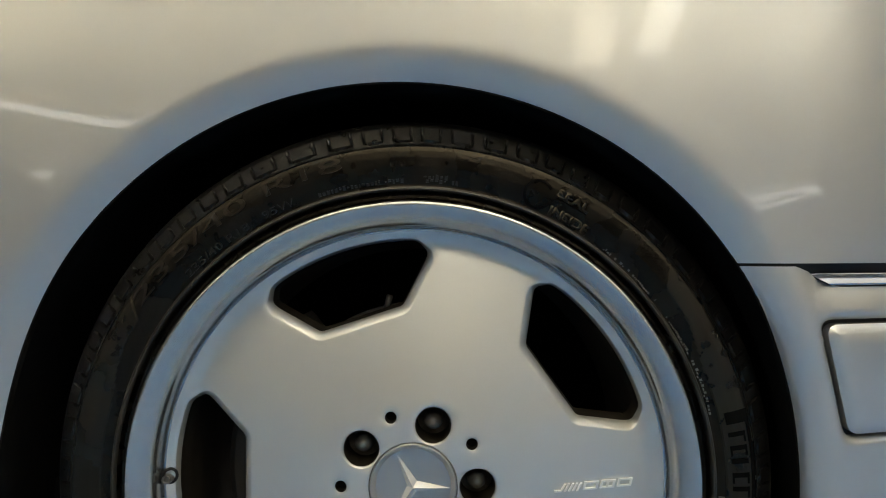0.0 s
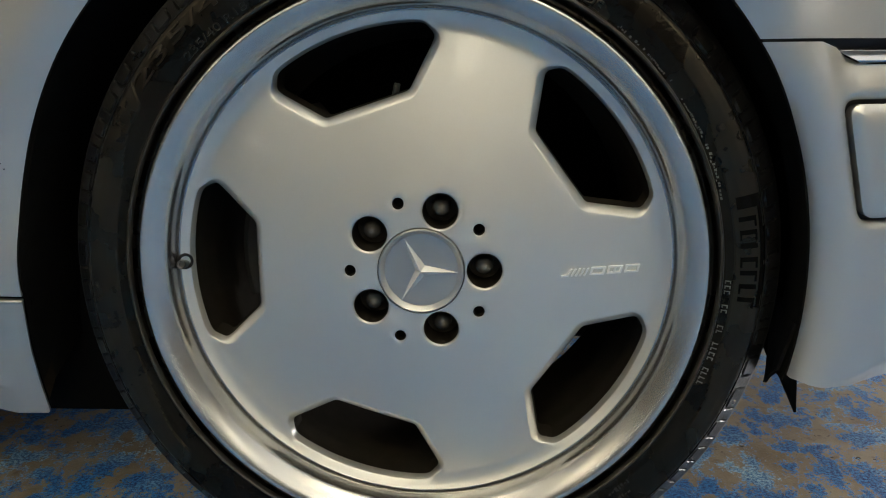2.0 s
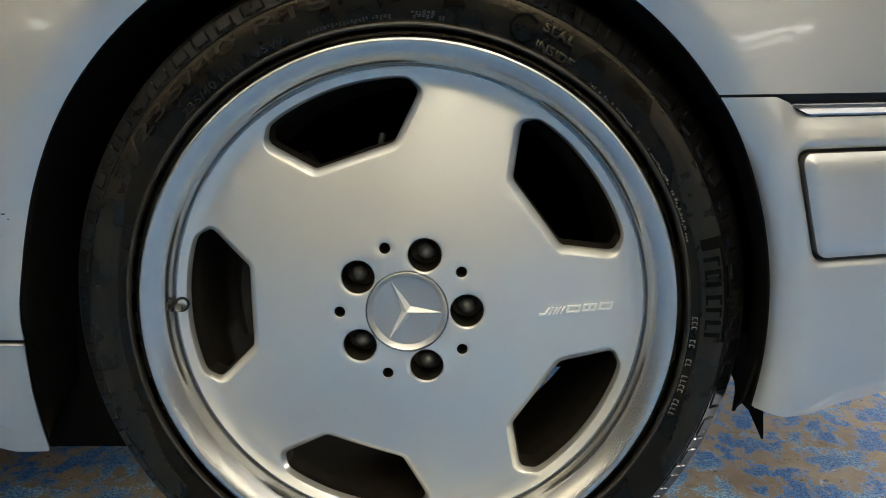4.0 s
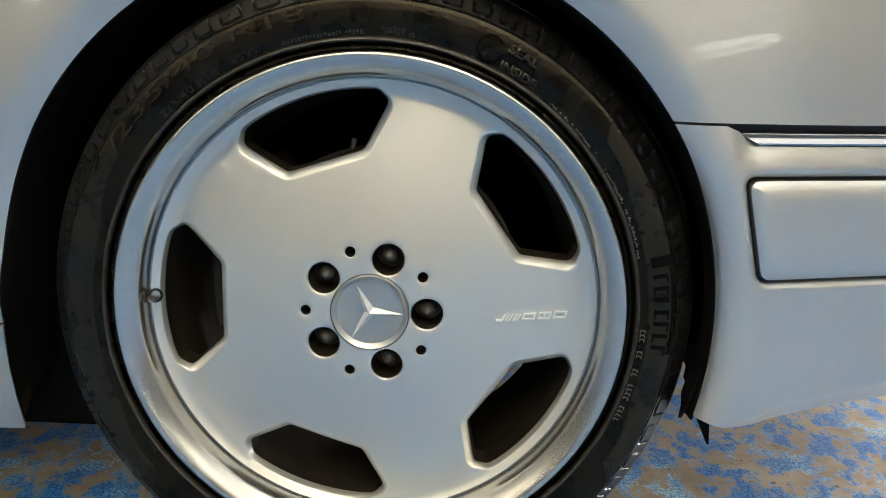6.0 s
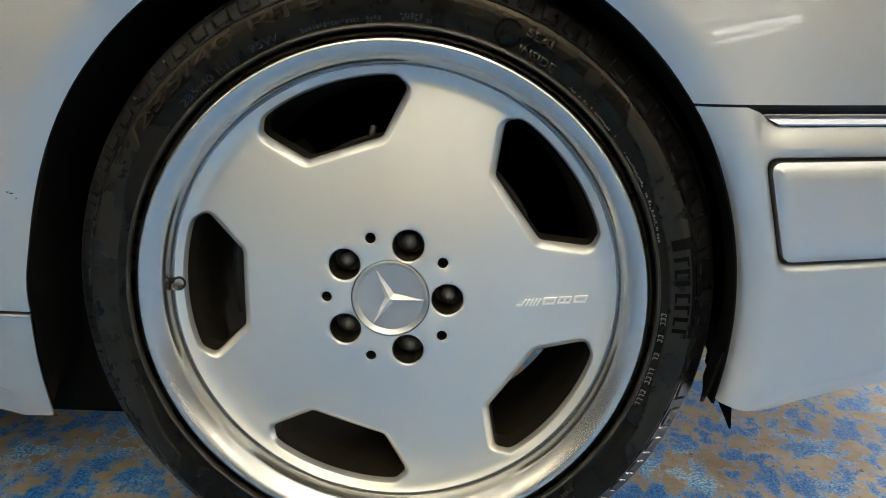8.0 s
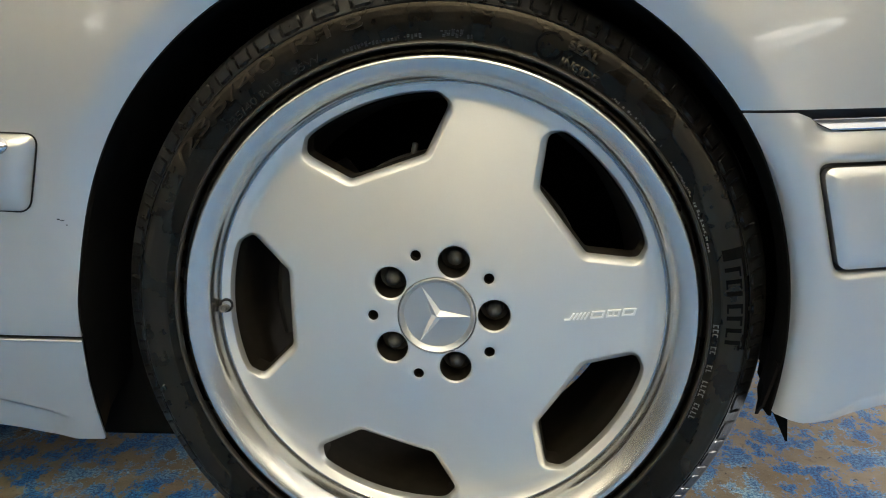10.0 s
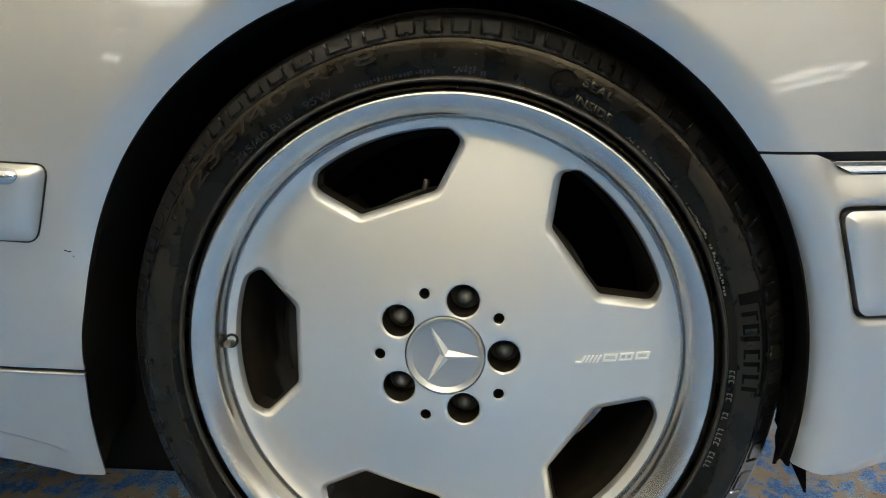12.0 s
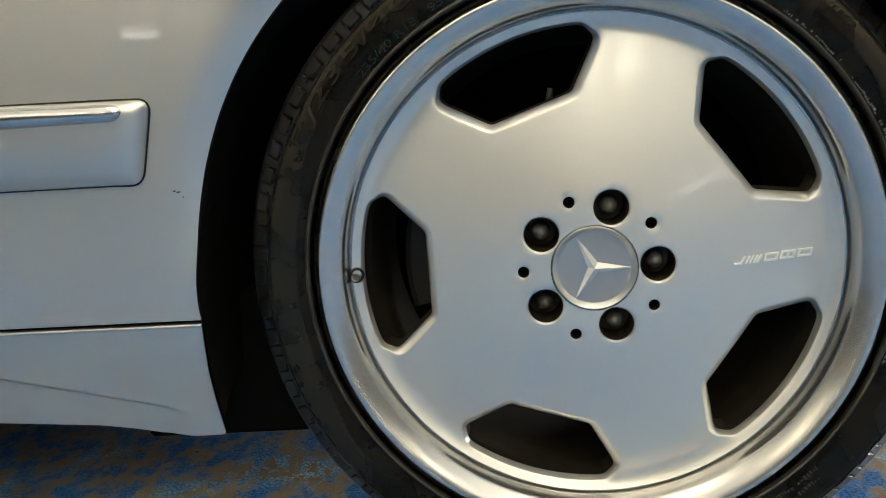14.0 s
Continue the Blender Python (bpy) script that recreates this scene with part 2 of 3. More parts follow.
def shell(bm, outer, holes, filling, depth, back):
    """A skin over the outline at depth(x, z); its rims are turned in by the (shrink, deeper) steps of back."""
    pts, faces, loops = sheet(outer, holes, filling)
    vs = [bm.verts.new((x, depth(x, z), z)) for x, z in pts]
    for f in faces:
        bm.faces.new([vs[i] for i in f])
    for k, ids in enumerate(loops):
        outline = [pts[i] for i in ids]
        last = [vs[i] for i in ids]
        area = sum(a[0] * b[1] - b[0] * a[1] for a, b in zip(outline, outline[1:] + outline[:1]))
        sign = (1 if area > 0 else -1) * (-1 if k == 0 else 1)
        for shrink, deeper in back:
            ring = grown(outline, -sign * shrink) if k else grown(outline, sign * shrink)
            now = [bm.verts.new((p[0], last[i].co.y + deeper, p[1])) for i, p in enumerate(ring)]
            for i in range(len(ids)):
                j = (i + 1) % len(ids)
                bm.faces.new((last[i], last[j], now[j], now[i]))
            last = now
    loose = [v for v in bm.verts if not v.link_faces]
    for v in loose:
        bm.verts.remove(v)


# ---- the room ----
def room():
    bm = bmesh.new()
    box(bm, WEST, EAST, SOUTH, NORTH, -0.2, 0)
    tagged(finish("floor", bm, FLOOR, smooth=0), "worn concrete floor with flaking blue paint", "floor", kind="structure")
    bm = bmesh.new()
    box(bm, WEST, EAST, SOUTH, NORTH, CEILING, CEILING + 0.15)
    tagged(finish("ceiling", bm, CEIL, smooth=0), "plain pale painted workshop ceiling", "ceiling", kind="structure")
    for name, b in (("wall_north", (WEST, EAST, NORTH, NORTH + 0.2)), ("wall_south", (WEST, EAST, SOUTH - 0.2, SOUTH)), ("wall_west", (WEST - 0.2, WEST, SOUTH - 0.2, NORTH + 0.2))):
        bm = bmesh.new()
        box(bm, *b, 0, CEILING)
        dark = name == "wall_west"
        tagged(finish(name, bm, DARK_WALL if dark else CONCRETE, smooth=0), "unseen wall, dark to dim reflections" if dark else "plain pale plastered workshop wall", "wall", kind="structure")
    bm = bmesh.new()
    box(bm, EAST, EAST + 0.2, SOUTH - 0.2, DOOR[0], 0, CEILING)
    box(bm, EAST, EAST + 0.2, DOOR[1], NORTH + 0.2, 0, CEILING)
    box(bm, EAST, EAST + 0.2, DOOR[0], DOOR[1], DOOR[2], CEILING)
    tagged(finish("wall_east", bm, CONCRETE, smooth=0), "plastered workshop wall with an added wide doorway", "wall", kind="structure")
    first = None
    glow = bpy.data.materials.new("panel_glow")
    glow.use_nodes = True
    glow.node_tree.nodes["Principled BSDF"].inputs["Emission Color"].default_value = (*WARM, 1)
    glow.node_tree.nodes["Principled BSDF"].inputs["Emission Strength"].default_value = 2
    for tx, ty, down, up in PANELS:
        if first is None:
            lamp = new("unseen_ceiling_light")
            bm = bmesh.new()
            box(bm, -0.24, 0.24, -0.69, 0.69, -0.06, 0)
            bevel_all(bm, 0.008)
            part("housing", bm, CEIL, lamp)
            bm = bmesh.new()
            box(bm, -0.21, 0.21, -0.65, 0.65, -0.075, -0.06)
            bevel_all(bm, 0.004)
            part("diffuser", bm, glow, lamp, "glowing white diffuser")
            for dy in (-0.5, 0.5):
                bm = bmesh.new()
                bmesh.ops.create_cone(bm, cap_ends=True, segments=8, radius1=0.005, radius2=0.005, depth=HANG, matrix=pose(0, dy, HANG / 2))
                part("hanger", bm, CEIL, lamp)
            lamp.location = (tx, ty, CEILING - HANG)
            tagged(lamp, "unseen flat light panel added under the ceiling", "lamp", "ceiling lights")
            first = lamp
        else:
            copy_thing(first, pose(tx, ty, CEILING - HANG))
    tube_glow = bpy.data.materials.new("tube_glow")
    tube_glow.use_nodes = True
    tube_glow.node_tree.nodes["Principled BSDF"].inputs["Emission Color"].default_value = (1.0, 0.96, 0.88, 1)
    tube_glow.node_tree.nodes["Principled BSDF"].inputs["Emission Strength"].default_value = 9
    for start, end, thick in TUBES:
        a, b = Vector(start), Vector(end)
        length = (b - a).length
        lamp = new("streak_strip_light")
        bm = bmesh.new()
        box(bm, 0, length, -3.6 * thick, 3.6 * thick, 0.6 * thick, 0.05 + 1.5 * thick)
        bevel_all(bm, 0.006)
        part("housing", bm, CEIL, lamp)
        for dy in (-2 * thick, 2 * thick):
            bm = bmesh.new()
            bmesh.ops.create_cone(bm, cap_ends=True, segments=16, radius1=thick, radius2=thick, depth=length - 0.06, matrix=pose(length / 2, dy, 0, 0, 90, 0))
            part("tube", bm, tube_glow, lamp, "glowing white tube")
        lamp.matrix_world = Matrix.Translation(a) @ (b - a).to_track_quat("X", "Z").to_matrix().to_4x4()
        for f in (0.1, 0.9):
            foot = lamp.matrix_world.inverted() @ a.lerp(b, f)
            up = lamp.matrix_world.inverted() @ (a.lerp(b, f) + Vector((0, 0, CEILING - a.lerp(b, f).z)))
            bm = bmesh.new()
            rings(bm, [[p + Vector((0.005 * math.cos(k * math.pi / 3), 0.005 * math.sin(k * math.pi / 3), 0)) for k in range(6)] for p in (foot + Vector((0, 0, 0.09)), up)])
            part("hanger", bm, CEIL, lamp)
        tagged(lamp, "unseen glowing strip added for a reflected streak", "lamp", "strip lights")


room()

# ---- the car ----
car = new("car")
car.location = (0, 0, HUB)  # all parts are built round the front wheel's axis
tagged(car, "silver car standing on a flaking blue floor", "car")

ARCH_X, ARCH_R = -0.019, 0.351


def arch(d, a0, a1, n):
    return [(ARCH_X + (ARCH_R + d) * math.cos(radians(a0 + (a1 - a0) * i / n)), (ARCH_R + d) * math.sin(radians(a0 + (a1 - a0) * i / n))) for i in range(n + 1)]


def smooth_step(x):
    x = min(1, max(0, x))
    return x * x * (3 - 2 * x)


def side(x, z):
    """Depth of the car's flank."""
    left = -0.017 - 0.072 * x
    right = -0.1227 + 0.2756 * x
    # the fender runs in one sweep into the line of the bumper
    t = min(1, max(0, (x - 0.12) / 0.28))
    sweep = (2 * t ** 3 - 3 * t * t + 1) * -0.0290 + (t ** 3 - 2 * t * t + t) * 0.28 * -0.075 + (3 * t * t - 2 * t ** 3) * -0.0125 + (t ** 3 - t * t) * 0.28 * 0.2756
    top = -0.020 - 0.075 * x if x < 0.12 else sweep if x < 0.40 else right + 0.2 * (x - 0.40) ** 2
    # blend: behind the wheel flat, in front of it running round to the nose
    k = smooth_step((x - 0.20) / 0.10)
    low = left * (1 - k) + right * k
    u = smooth_step((z - 0.12) / 0.09)
    y = low * (1 - u) + top * u
    y += 0.28 * max(0, z - 0.22) ** 2 + 0.10 * max(0, -0.02 - z) ** 2
    y += (0.35 * max(0, 0.12 - max(z, -0.03)) ** 2 - 0.003) * smooth_step((-0.22 - x) / 0.12)
    # rolled edge of the arch
    d = math.hypot(x - ARCH_X, z) - ARCH_R
    wide = smooth_step((0.20 - z) / 0.08) if x > 0 else 0
    roll = 0.0115 * (1 - wide) * max(0, 1 - d / 0.034) ** 2.0 + wide * (0.004 * max(0, 1 - d / 0.045) ** 2 + 0.026 * (1 - math.sqrt(max(0, 1 - max(0, 1 - (d + 0.0010) / 0.034) ** 2))))
    return y + roll * (1 if x > 0 else smooth_step((z + 0.02) / 0.12))


def tail(x, z):
    """The arch runs out a little straighter towards the sill."""
    return x - 0.0052 * smooth_step((0.05 - z) / 0.08) if x < -0.3 else x


def filling(outline, holes, gap, margin=0.4):
    xs, zs = [p[0] for p in outline], [p[1] for p in outline]
    out = []
    z = min(zs) + gap / 2
    row = 0
    edge = [*outline, *[p for h in holes for p in h]]
    while z < max(zs):
        x = min(xs) + gap * (0.5 if row % 2 else 0.25)
        while x < max(xs):
            p = (x, z)
            if inside(p, outline) and not any(inside(p, h) for h in holes) and clear(p, edge) > gap * margin:
                if math.hypot(x - ARCH_X, z) - ARCH_R > 0.042:
                    out.append(p)
            x += gap
        z += gap
        row += 1
    return out


def near_arch(outline, a0, a1, holes=()):
    out = []
    for d in (0.0025, 0.0050, 0.0080, 0.0110, 0.0145, 0.018, 0.022, 0.026, 0.030, 0.034, 0.038):
        out += [p for p in arch(d, a0, a1, int(abs(a1 - a0) / 1.2)) if inside(p, outline) and clear(p, outline) > 0.0015 and not any(inside(p, h) for h in holes)]
    return out


TURN_IN = [(0.0008, 0.0012), (0.0012, 0.003), (0.0012, 0.008)]
RIGHT_END, LEFT_END = 0.80, -0.95


def fender():
    a_right, a_left = math.degrees(math.asin(0.1955 / ARCH_R)), 180 + math.degrees(math.asin(0.0300 / ARCH_R))
    outline = [(tail(x, z), z) for x, z in arch(0, a_right, a_left, 150)] + [(LEFT_END, -0.0343), (LEFT_END, 0.62), (RIGHT_END, 0.62), (RIGHT_END, 0.1955)]
    outline = resample(outline, 0.012)[::-1]
    outline = outline[::-1]
    bm = bmesh.new()
    shell(bm, outline, [], filling(outline, [], 0.013) + near_arch(outline, a_right, a_left), side, TURN_IN)
    return part("front_fender", bm, PAINT, car)


def bumper():
    a0 = math.degrees(math.asin(-0.0895 / ARCH_R))
    a1 = math.degrees(math.asin(0.193 / ARCH_R))
    top = [(0.318, 0.1930), (0.330, 0.1885), (0.340, 0.1815), (0.350, 0.1770), (0.362, 0.1755), (RIGHT_END, 0.1755)]

    def hem(x):
        return float(np.interp(x, (0.316, 0.331, 0.345, 0.385, 0.4447, 0.4813, 0.5183, RIGHT_END), (-0.0895, -0.0925, -0.096, -0.1005, -0.0920, -0.0880, -0.0853, -0.070)))

    def crease(x):
        return float(np.interp(x, (0.316, 0.340, 0.376, 0.40, 0.45, 0.51, RIGHT_END), (-0.0895, -0.0935, -0.085, -0.0745, -0.067, -0.060, -0.045)))

    outline = arch(0, a0, a1, 60) + top + [(x, hem(x)) for x in [RIGHT_END - (RIGHT_END - 0.322) * i / 40 for i in range(41)]]
    outline = resample(outline, 0.010)
    hole = resample(rounded([(0.339, 0.149), (0.364, 0.047), (RIGHT_END - 0.02, 0.047), (RIGHT_END - 0.02, 0.149)], [0.011, 0.014, 0.01, 0.01]), 0.006)
    def skin(x, z):
        roll = max(0, 1 - clear((x, z), hole) / 0.0055) ** 2 if 0.32 < x and 0.03 < z < 0.165 else 0
        d = max(0, crease(x) - z)
        return side(x, z) + 0.95 * d * d / (d + 0.004) + 0.0035 * roll + 10 * max(0, z - 0.152) ** 2 * smooth_step((x - 0.325) / 0.02)

    fill = [p for p in filling(outline, [hole], 0.012) if p[1] - crease(p[0]) > 0.014]
    for d in (0.001, 0.0022, 0.0038, 0.0056):
        a, b = grown(hole, d), grown(hole, -d)
        fill += [p for p in (b if inside(a[0], hole) else a) if inside(p, outline) and not inside(p, hole)]
    for f in (-0.35, -0.12, 0.0, 0.12, 0.25, 0.45, 0.7, 0.88):
        for i in range(75):
            x = 0.338 + 0.006 * i
            p = (x, crease(x) + (hem(x) - crease(x) if f > 0 else -0.025) * f)
            if inside(p, outline) and clear(p, outline) > 0.0016 and math.hypot(x - ARCH_X, p[1]) > ARCH_R + 0.04:
                fill.append(p)
    bm = bmesh.new()
    shell(bm, outline, [hole], fill + near_arch(outline, a0, a1, [hole]), skin, TURN_IN)
    ob = part("front_bumper", bm, PAINT, car)
    # groove floor behind the moulding
    bm = bmesh.new()
    big = resample([(0.33, 0.155), (0.35, 0.04), (RIGHT_END - 0.01, 0.04), (RIGHT_END - 0.01, 0.155)], 0.02)
    shell(bm, big, [], filling(big, [], 0.02), lambda x, z: side(x, z) + 0.012, [])
    part("moulding_seat", bm, BLACK, ob, "black groove round the moulding")
    pad = resample(rounded([(0.3445, 0.1445), (0.3675, 0.0515), (RIGHT_END - 0.025, 0.0515), (RIGHT_END - 0.025, 0.1445)], [0.010, 0.012, 0.01, 0.01]), 0.006)
    bm = bmesh.new()

    def proud(x, z):
        e = clear((x, z), pad)
        return side(x, z) + 0.001 - 0.006 * (1 - max(0, 1 - e / 0.012) ** 2)

    fill = filling(pad, [], 0.010)
    for d in (0.0015, 0.004, 0.008):
        fill += [p for p in grown(pad, d) if inside(p, pad)] or [p for p in grown(pad, -d) if inside(p, pad)]
    shell(bm, pad, [], fill, proud, [(0.0, 0.012)])
    part("bumper_moulding", bm, PAINT, ob)
    bm = bmesh.new()
    rows = []
    for z, out in ((0.1760, 0.006), (0.1764, 0.000), (0.1772, -0.0026), (0.1785, -0.0030), (0.1825, -0.0004), (0.1860, 0.0026), (0.1875, 0.007)):
        rows.append([(x, side(x, 0.18) + out + 0.005, z) for x in [0.329 + max(0, 0.188 - z) * 2.0 + (RIGHT_END - 0.36) * i / 60 for i in range(61)]])
    rings(bm, rows, closed=False)
    part("chrome_strip", bm, CHROME, ob, "bright chrome strip")
    # dark strip put behind the gap, in place of its shade
    bm = bmesh.new()
    start = lambda z: ARCH_X + math.sqrt(ARCH_R ** 2 - z * z) + 0.0018
    rings(bm, [[(x, side(x, 0.19) + dy, z) for x in [start(z) + (RIGHT_END - 0.01 - start(z)) * i / 40 for i in range(41)]] for z, dy in ((0.165, 0.022), (0.1915, 0.014), (0.1970, 0.014), (0.205, 0.022))], closed=False)
    part("gap_dark_strip", bm, BLACK, ob, "dark strip added in the gap over the bumper")
    return ob


def sill():
    outline = rounded([(-0.3748, -0.0342), (-0.3762, -0.0520), (-0.3786, -0.0853), (-0.3782, -0.1157), (-0.3762, -0.1480), (-0.3752, -0.1580), (-0.4120, -0.1600), (-0.4470, -0.1572), (-0.4811, -0.1516), (-0.5156, -0.1476), (LEFT_END, -0.13), (LEFT_END, -0.0384)], [0, 0.004, 0.02, 0.02, 0.02, 0.004, 0.02, 0.02, 0.02, 0.02, 0, 0])
    outline = resample(outline, 0.008)[::-1]

    def deep(x, z):
        line = -0.1105 - 0.21 * (x + 0.492) - 1.2 * max(0, x + 0.46) ** 2
        fade = 1 - smooth_step((x + 0.445) / 0.04)
        y = side(x, z) + 0.20 * max(0, -0.03 - z)
        return y + fade * 0.006 * smooth_step((line - z) / 0.006)

    fill = [p for p in filling(outline, [], 0.010, 0.3) if p[1] < -0.045]
    for off in (0.0040, 0.0080):
        fill += [(x, -0.0342 - 0.0073 * (-0.3735 - x) - off) for x in [-0.93 + 0.008 * i for i in range(69)]]
    for off in (-0.007, -0.005, -0.003, -0.0015, 0.0, 0.0015):
        fill += [(x, -0.1105 - 0.21 * (x + 0.492) - 1.2 * max(0, x + 0.46) ** 2 + off) for x in [-0.62 + 0.006 * i for i in range(38)]]
    fill = [p for p in fill if inside(p, outline) and clear(p, outline) > 0.002]
    bm = bmesh.new()
    shell(bm, outline, [], fill, deep, TURN_IN[:2])
    ob = part("side_sill", bm, PAINT, car)
    # dark strip stands in for the shade inside the open seam
    bm = bmesh.new()
    rings(bm, [[(x, side(x, -0.028) + dy, z) for x in [LEFT_END + (-0.3730 - LEFT_END) * i / 40 for i in range(41)]] for z, dy in ((-0.042, 0.014), (-0.014, 0.014))], closed=False)
    part("seam_dark_strip", bm, LINER, ob, "dark strip added behind the sill seam")
    bm = bmesh.new()
    rows = []
    for dz, dy in ((-0.0034, 0.0006), (-0.0026, -0.0010), (-0.0014, -0.0019), (-0.0004, -0.0014), (0.0003, 0.0002), (0.0004, 0.006)):
        rows.append([(x, deep(x, -0.037) + dy, -0.0342 - 0.0073 * (-0.3735 - x) + dz) for x in [LEFT_END + (-0.3746 - LEFT_END) * i / 80 for i in range(81)]])
    rings(bm, rows, closed=False)
    part("sill_edge", bm, PAINT, ob, "rounded silver edge along the seam", smooth=80)
    return ob


def side_strip(host):
    pad = resample(rounded([(-0.3900, 0.1805), (-0.438, 0.1826), (LEFT_END, 0.2000), (LEFT_END, 0.1120), (-0.4386, 0.1052), (-0.4095, 0.1035)], [0.011, 0.05, 0.001, 0.001, 0.05, 0.016]), 0.005)

    def proud(x, z):
        swell = lambda e, w: math.sqrt(max(0, 1 - max(0, 1 - max(0, e) / w) ** 2))
        end = -0.3900 - 0.0195 * (0.1805 - z) / 0.077 - x
        high = 0.1808 + 0.036 * (-0.39 - x) - z
        low = z - 0.1042 - 0.012 * max(0, -0.41 - x)
        return side(x, z) - 0.001 - 0.019 * swell(end, 0.026) * swell(high, 0.014) * swell(low, 0.050)

    fill = filling(pad, [], 0.007)
    for d in (0.001, 0.0025, 0.005, 0.008, 0.012):
        fill += [p for p in grown(pad, d) if inside(p, pad)] or [p for p in grown(pad, -d) if inside(p, pad)]
    bm = bmesh.new()
    shell(bm, pad, [], fill, proud, [(0.0, 0.010)])
    strip = part("side_strip", bm, PAINT, host, smooth=60)
    # half-round chrome with a rounded end
    bm = bmesh.new()
    xs = [LEFT_END + (-0.4230 - LEFT_END) * i / 30 for i in range(31)] + [-0.4230 + 0.0120 * math.sin(math.pi / 2 * i / 8) for i in range(1, 9)]
    loops = []
    for x in xs:
        full = math.sqrt(max(0.0004, 1 - max(0, (x + 0.4230) / 0.0121) ** 2))
        low, high = 0.1618 - 0.012 * (x + 0.427), 0.1788 - 0.045 * (x + 0.427)
        mid, half = (low + high) / 2 + 0.0015 * (1 - full), (high - low) / 2 * full
        row = []
        for k in range(11):
            a = math.pi * k / 10
            row.append((x, side(x, mid) - 0.0175 - 0.0075 * full * math.sin(a) ** 0.8 + 0.004 * abs(math.cos(a)) ** 6, mid - half * math.cos(a)))
        loops.append(row)
    rings(bm, loops, closed=False)
    part("chrome_strip", bm, CHROME, strip, "bright chrome strip", smooth=70)
    bm = bmesh.new()
    rim = grown(pad, 0.0016) if inside(pad[0], grown(pad, 0.0016)) else grown(pad, -0.0016)
    shell(bm, rim, [], filling(rim, [], 0.012), lambda x, z: side(x, z) - 0.0008, [(0.0, 0.004)])
    part("seat", bm, BLACK, strip, "black edge round the strip")


def liner():
    bm = bmesh.new()
    prof = [(ARCH_R + 0.0012, -0.013), (ARCH_R - 0.0016, -0.012), (ARCH_R - 0.004, 0.02), (ARCH_R - 0.003, 0.06), (ARCH_R - 0.001, 0.12), (ARCH_R, 0.26)]
    rows = []
    for r, y in prof:
        a0 = -15.7
        a9 = 206 - 75 * min(0.12, max(0, y))
        row = []
        for i in range(121):
            a = radians(a0 + (a9 - a0) * i / 120)
            x, z = ARCH_X + r * math.cos(a), r * math.sin(a)
            x = tail(x, z)
            if a > radians(184):
                x = min(x, -0.3732 - 0.0040 * smooth_step((-z - 0.030) / 0.05) + 0.0022 * smooth_step((-z - 0.105) / 0.04))
            z = max(z, -0.1540)
            base = side(ARCH_X + ARCH_R * math.cos(a), ARCH_R * math.sin(a)) + 0.0006 if y < 0 else y
            if x < -0.3 and z < 0:
                # behind the sill, which leans inwards
                base = max(base, side(x, z) + 0.20 * max(0, -0.03 - z) + 0.0030)
            deg = a0 + (a9 - a0) * i / 120
            if deg < 90 and y > 0:
                # the wheel house widens inwards in front of the tyre
                x += 0.047 * smooth_step(base / 0.19) * smooth_step((62 - deg) / 60)
            row.append((x, base, z))
        rows.append(row)
    rings(bm, rows, closed=False)
    for f in bm.faces:
        c = f.calc_center_median()
        if c.x < -0.3 and c.z < -0.112 + 0.010 * math.sin(60 * c.y + 1) and c.y < 0.12:
            f.material_index = 1
    ob = part("wheel_liner", bm, LINER, car, "black plastic wheel arch liner, muddy at its foot")
    ob.data.materials.append(DIRT)
    bm = bmesh.new()
    lathe(bm, [(ARCH_R + 0.10, 0.262), (0.20, 0.275), (0.02, 0.28)], 64, -4, 200, ARCH_X)
    part("inner_arch", bm, LINER, car)
    # unseen boxes added to block light and keep the car's underside dark
    for name, b in (("underbody_light_block", (-2.6, -0.42, 0.08, 1.75, -0.150, -0.09)), ("engine_light_block", (-0.36, 0.28, 0.34, 1.35, -0.175, 0.25)), ("nose_light_block", (0.30, 0.78, 0.10, 1.70, -0.055, -0.03)), ("hidden_light_block", (-0.300, -0.285, 0.245, 1.65, -0.27, 0.0)), ("rear_dark_block", (-0.50, -0.29, 0.125, 1.5, -0.192, -0.03))):
        bm = bmesh.new()
        box(bm, *b)
        bevel_all(bm, 0.004, 1)
        part(name, bm, LINER, car)
    # the liner's foot: a ragged tongue under the bumper's corner
    bm = bmesh.new()
    hem = [(0.3160, -0.004, -0.088), (0.3215, 0.030, -0.1075), (0.3290, 0.058, -0.1235), (0.3375, 0.084, -0.1345), (0.3415, 0.094, -0.1375), (0.3480, 0.106, -0.1340), (0.3580, 0.138, -0.1500), (0.3740, 0.180, -0.1630), (0.3760, 0.188, -0.1560), (0.3745, 0.189, -0.1440), (0.3660, 0.190, -0.1270)]
    rings(bm, [hem, [(0.3285 + 0.0475 * smooth_step(y / 0.19), y, -0.045) for x, y, z in hem]], closed=False)
    bm.normal_update()
    bmesh.ops.solidify(bm, geom=list(bm.faces), thickness=0.003)
    part("liner_foot", bm, LINER, car, "ragged black foot of the liner")
    # torn flap hanging behind the bumper corner
    bm = bmesh.new()
    outline = [(0.3500, -0.1180), (0.3545, -0.1330), (0.3640, -0.1530), (0.3725, -0.1715), (0.3745, -0.1710), (0.3730, -0.1480), (0.3712, -0.1180)]
    bm.faces.new([bm.verts.new((x, 0.096 + 0.05 * (z + 0.12) ** 2, z)) for x, z in outline])
    bm.normal_update()
    bmesh.ops.solidify(bm, geom=list(bm.faces), thickness=0.003)
    part("bumper_flap", bm, LINER, car, "torn black rubber flap")


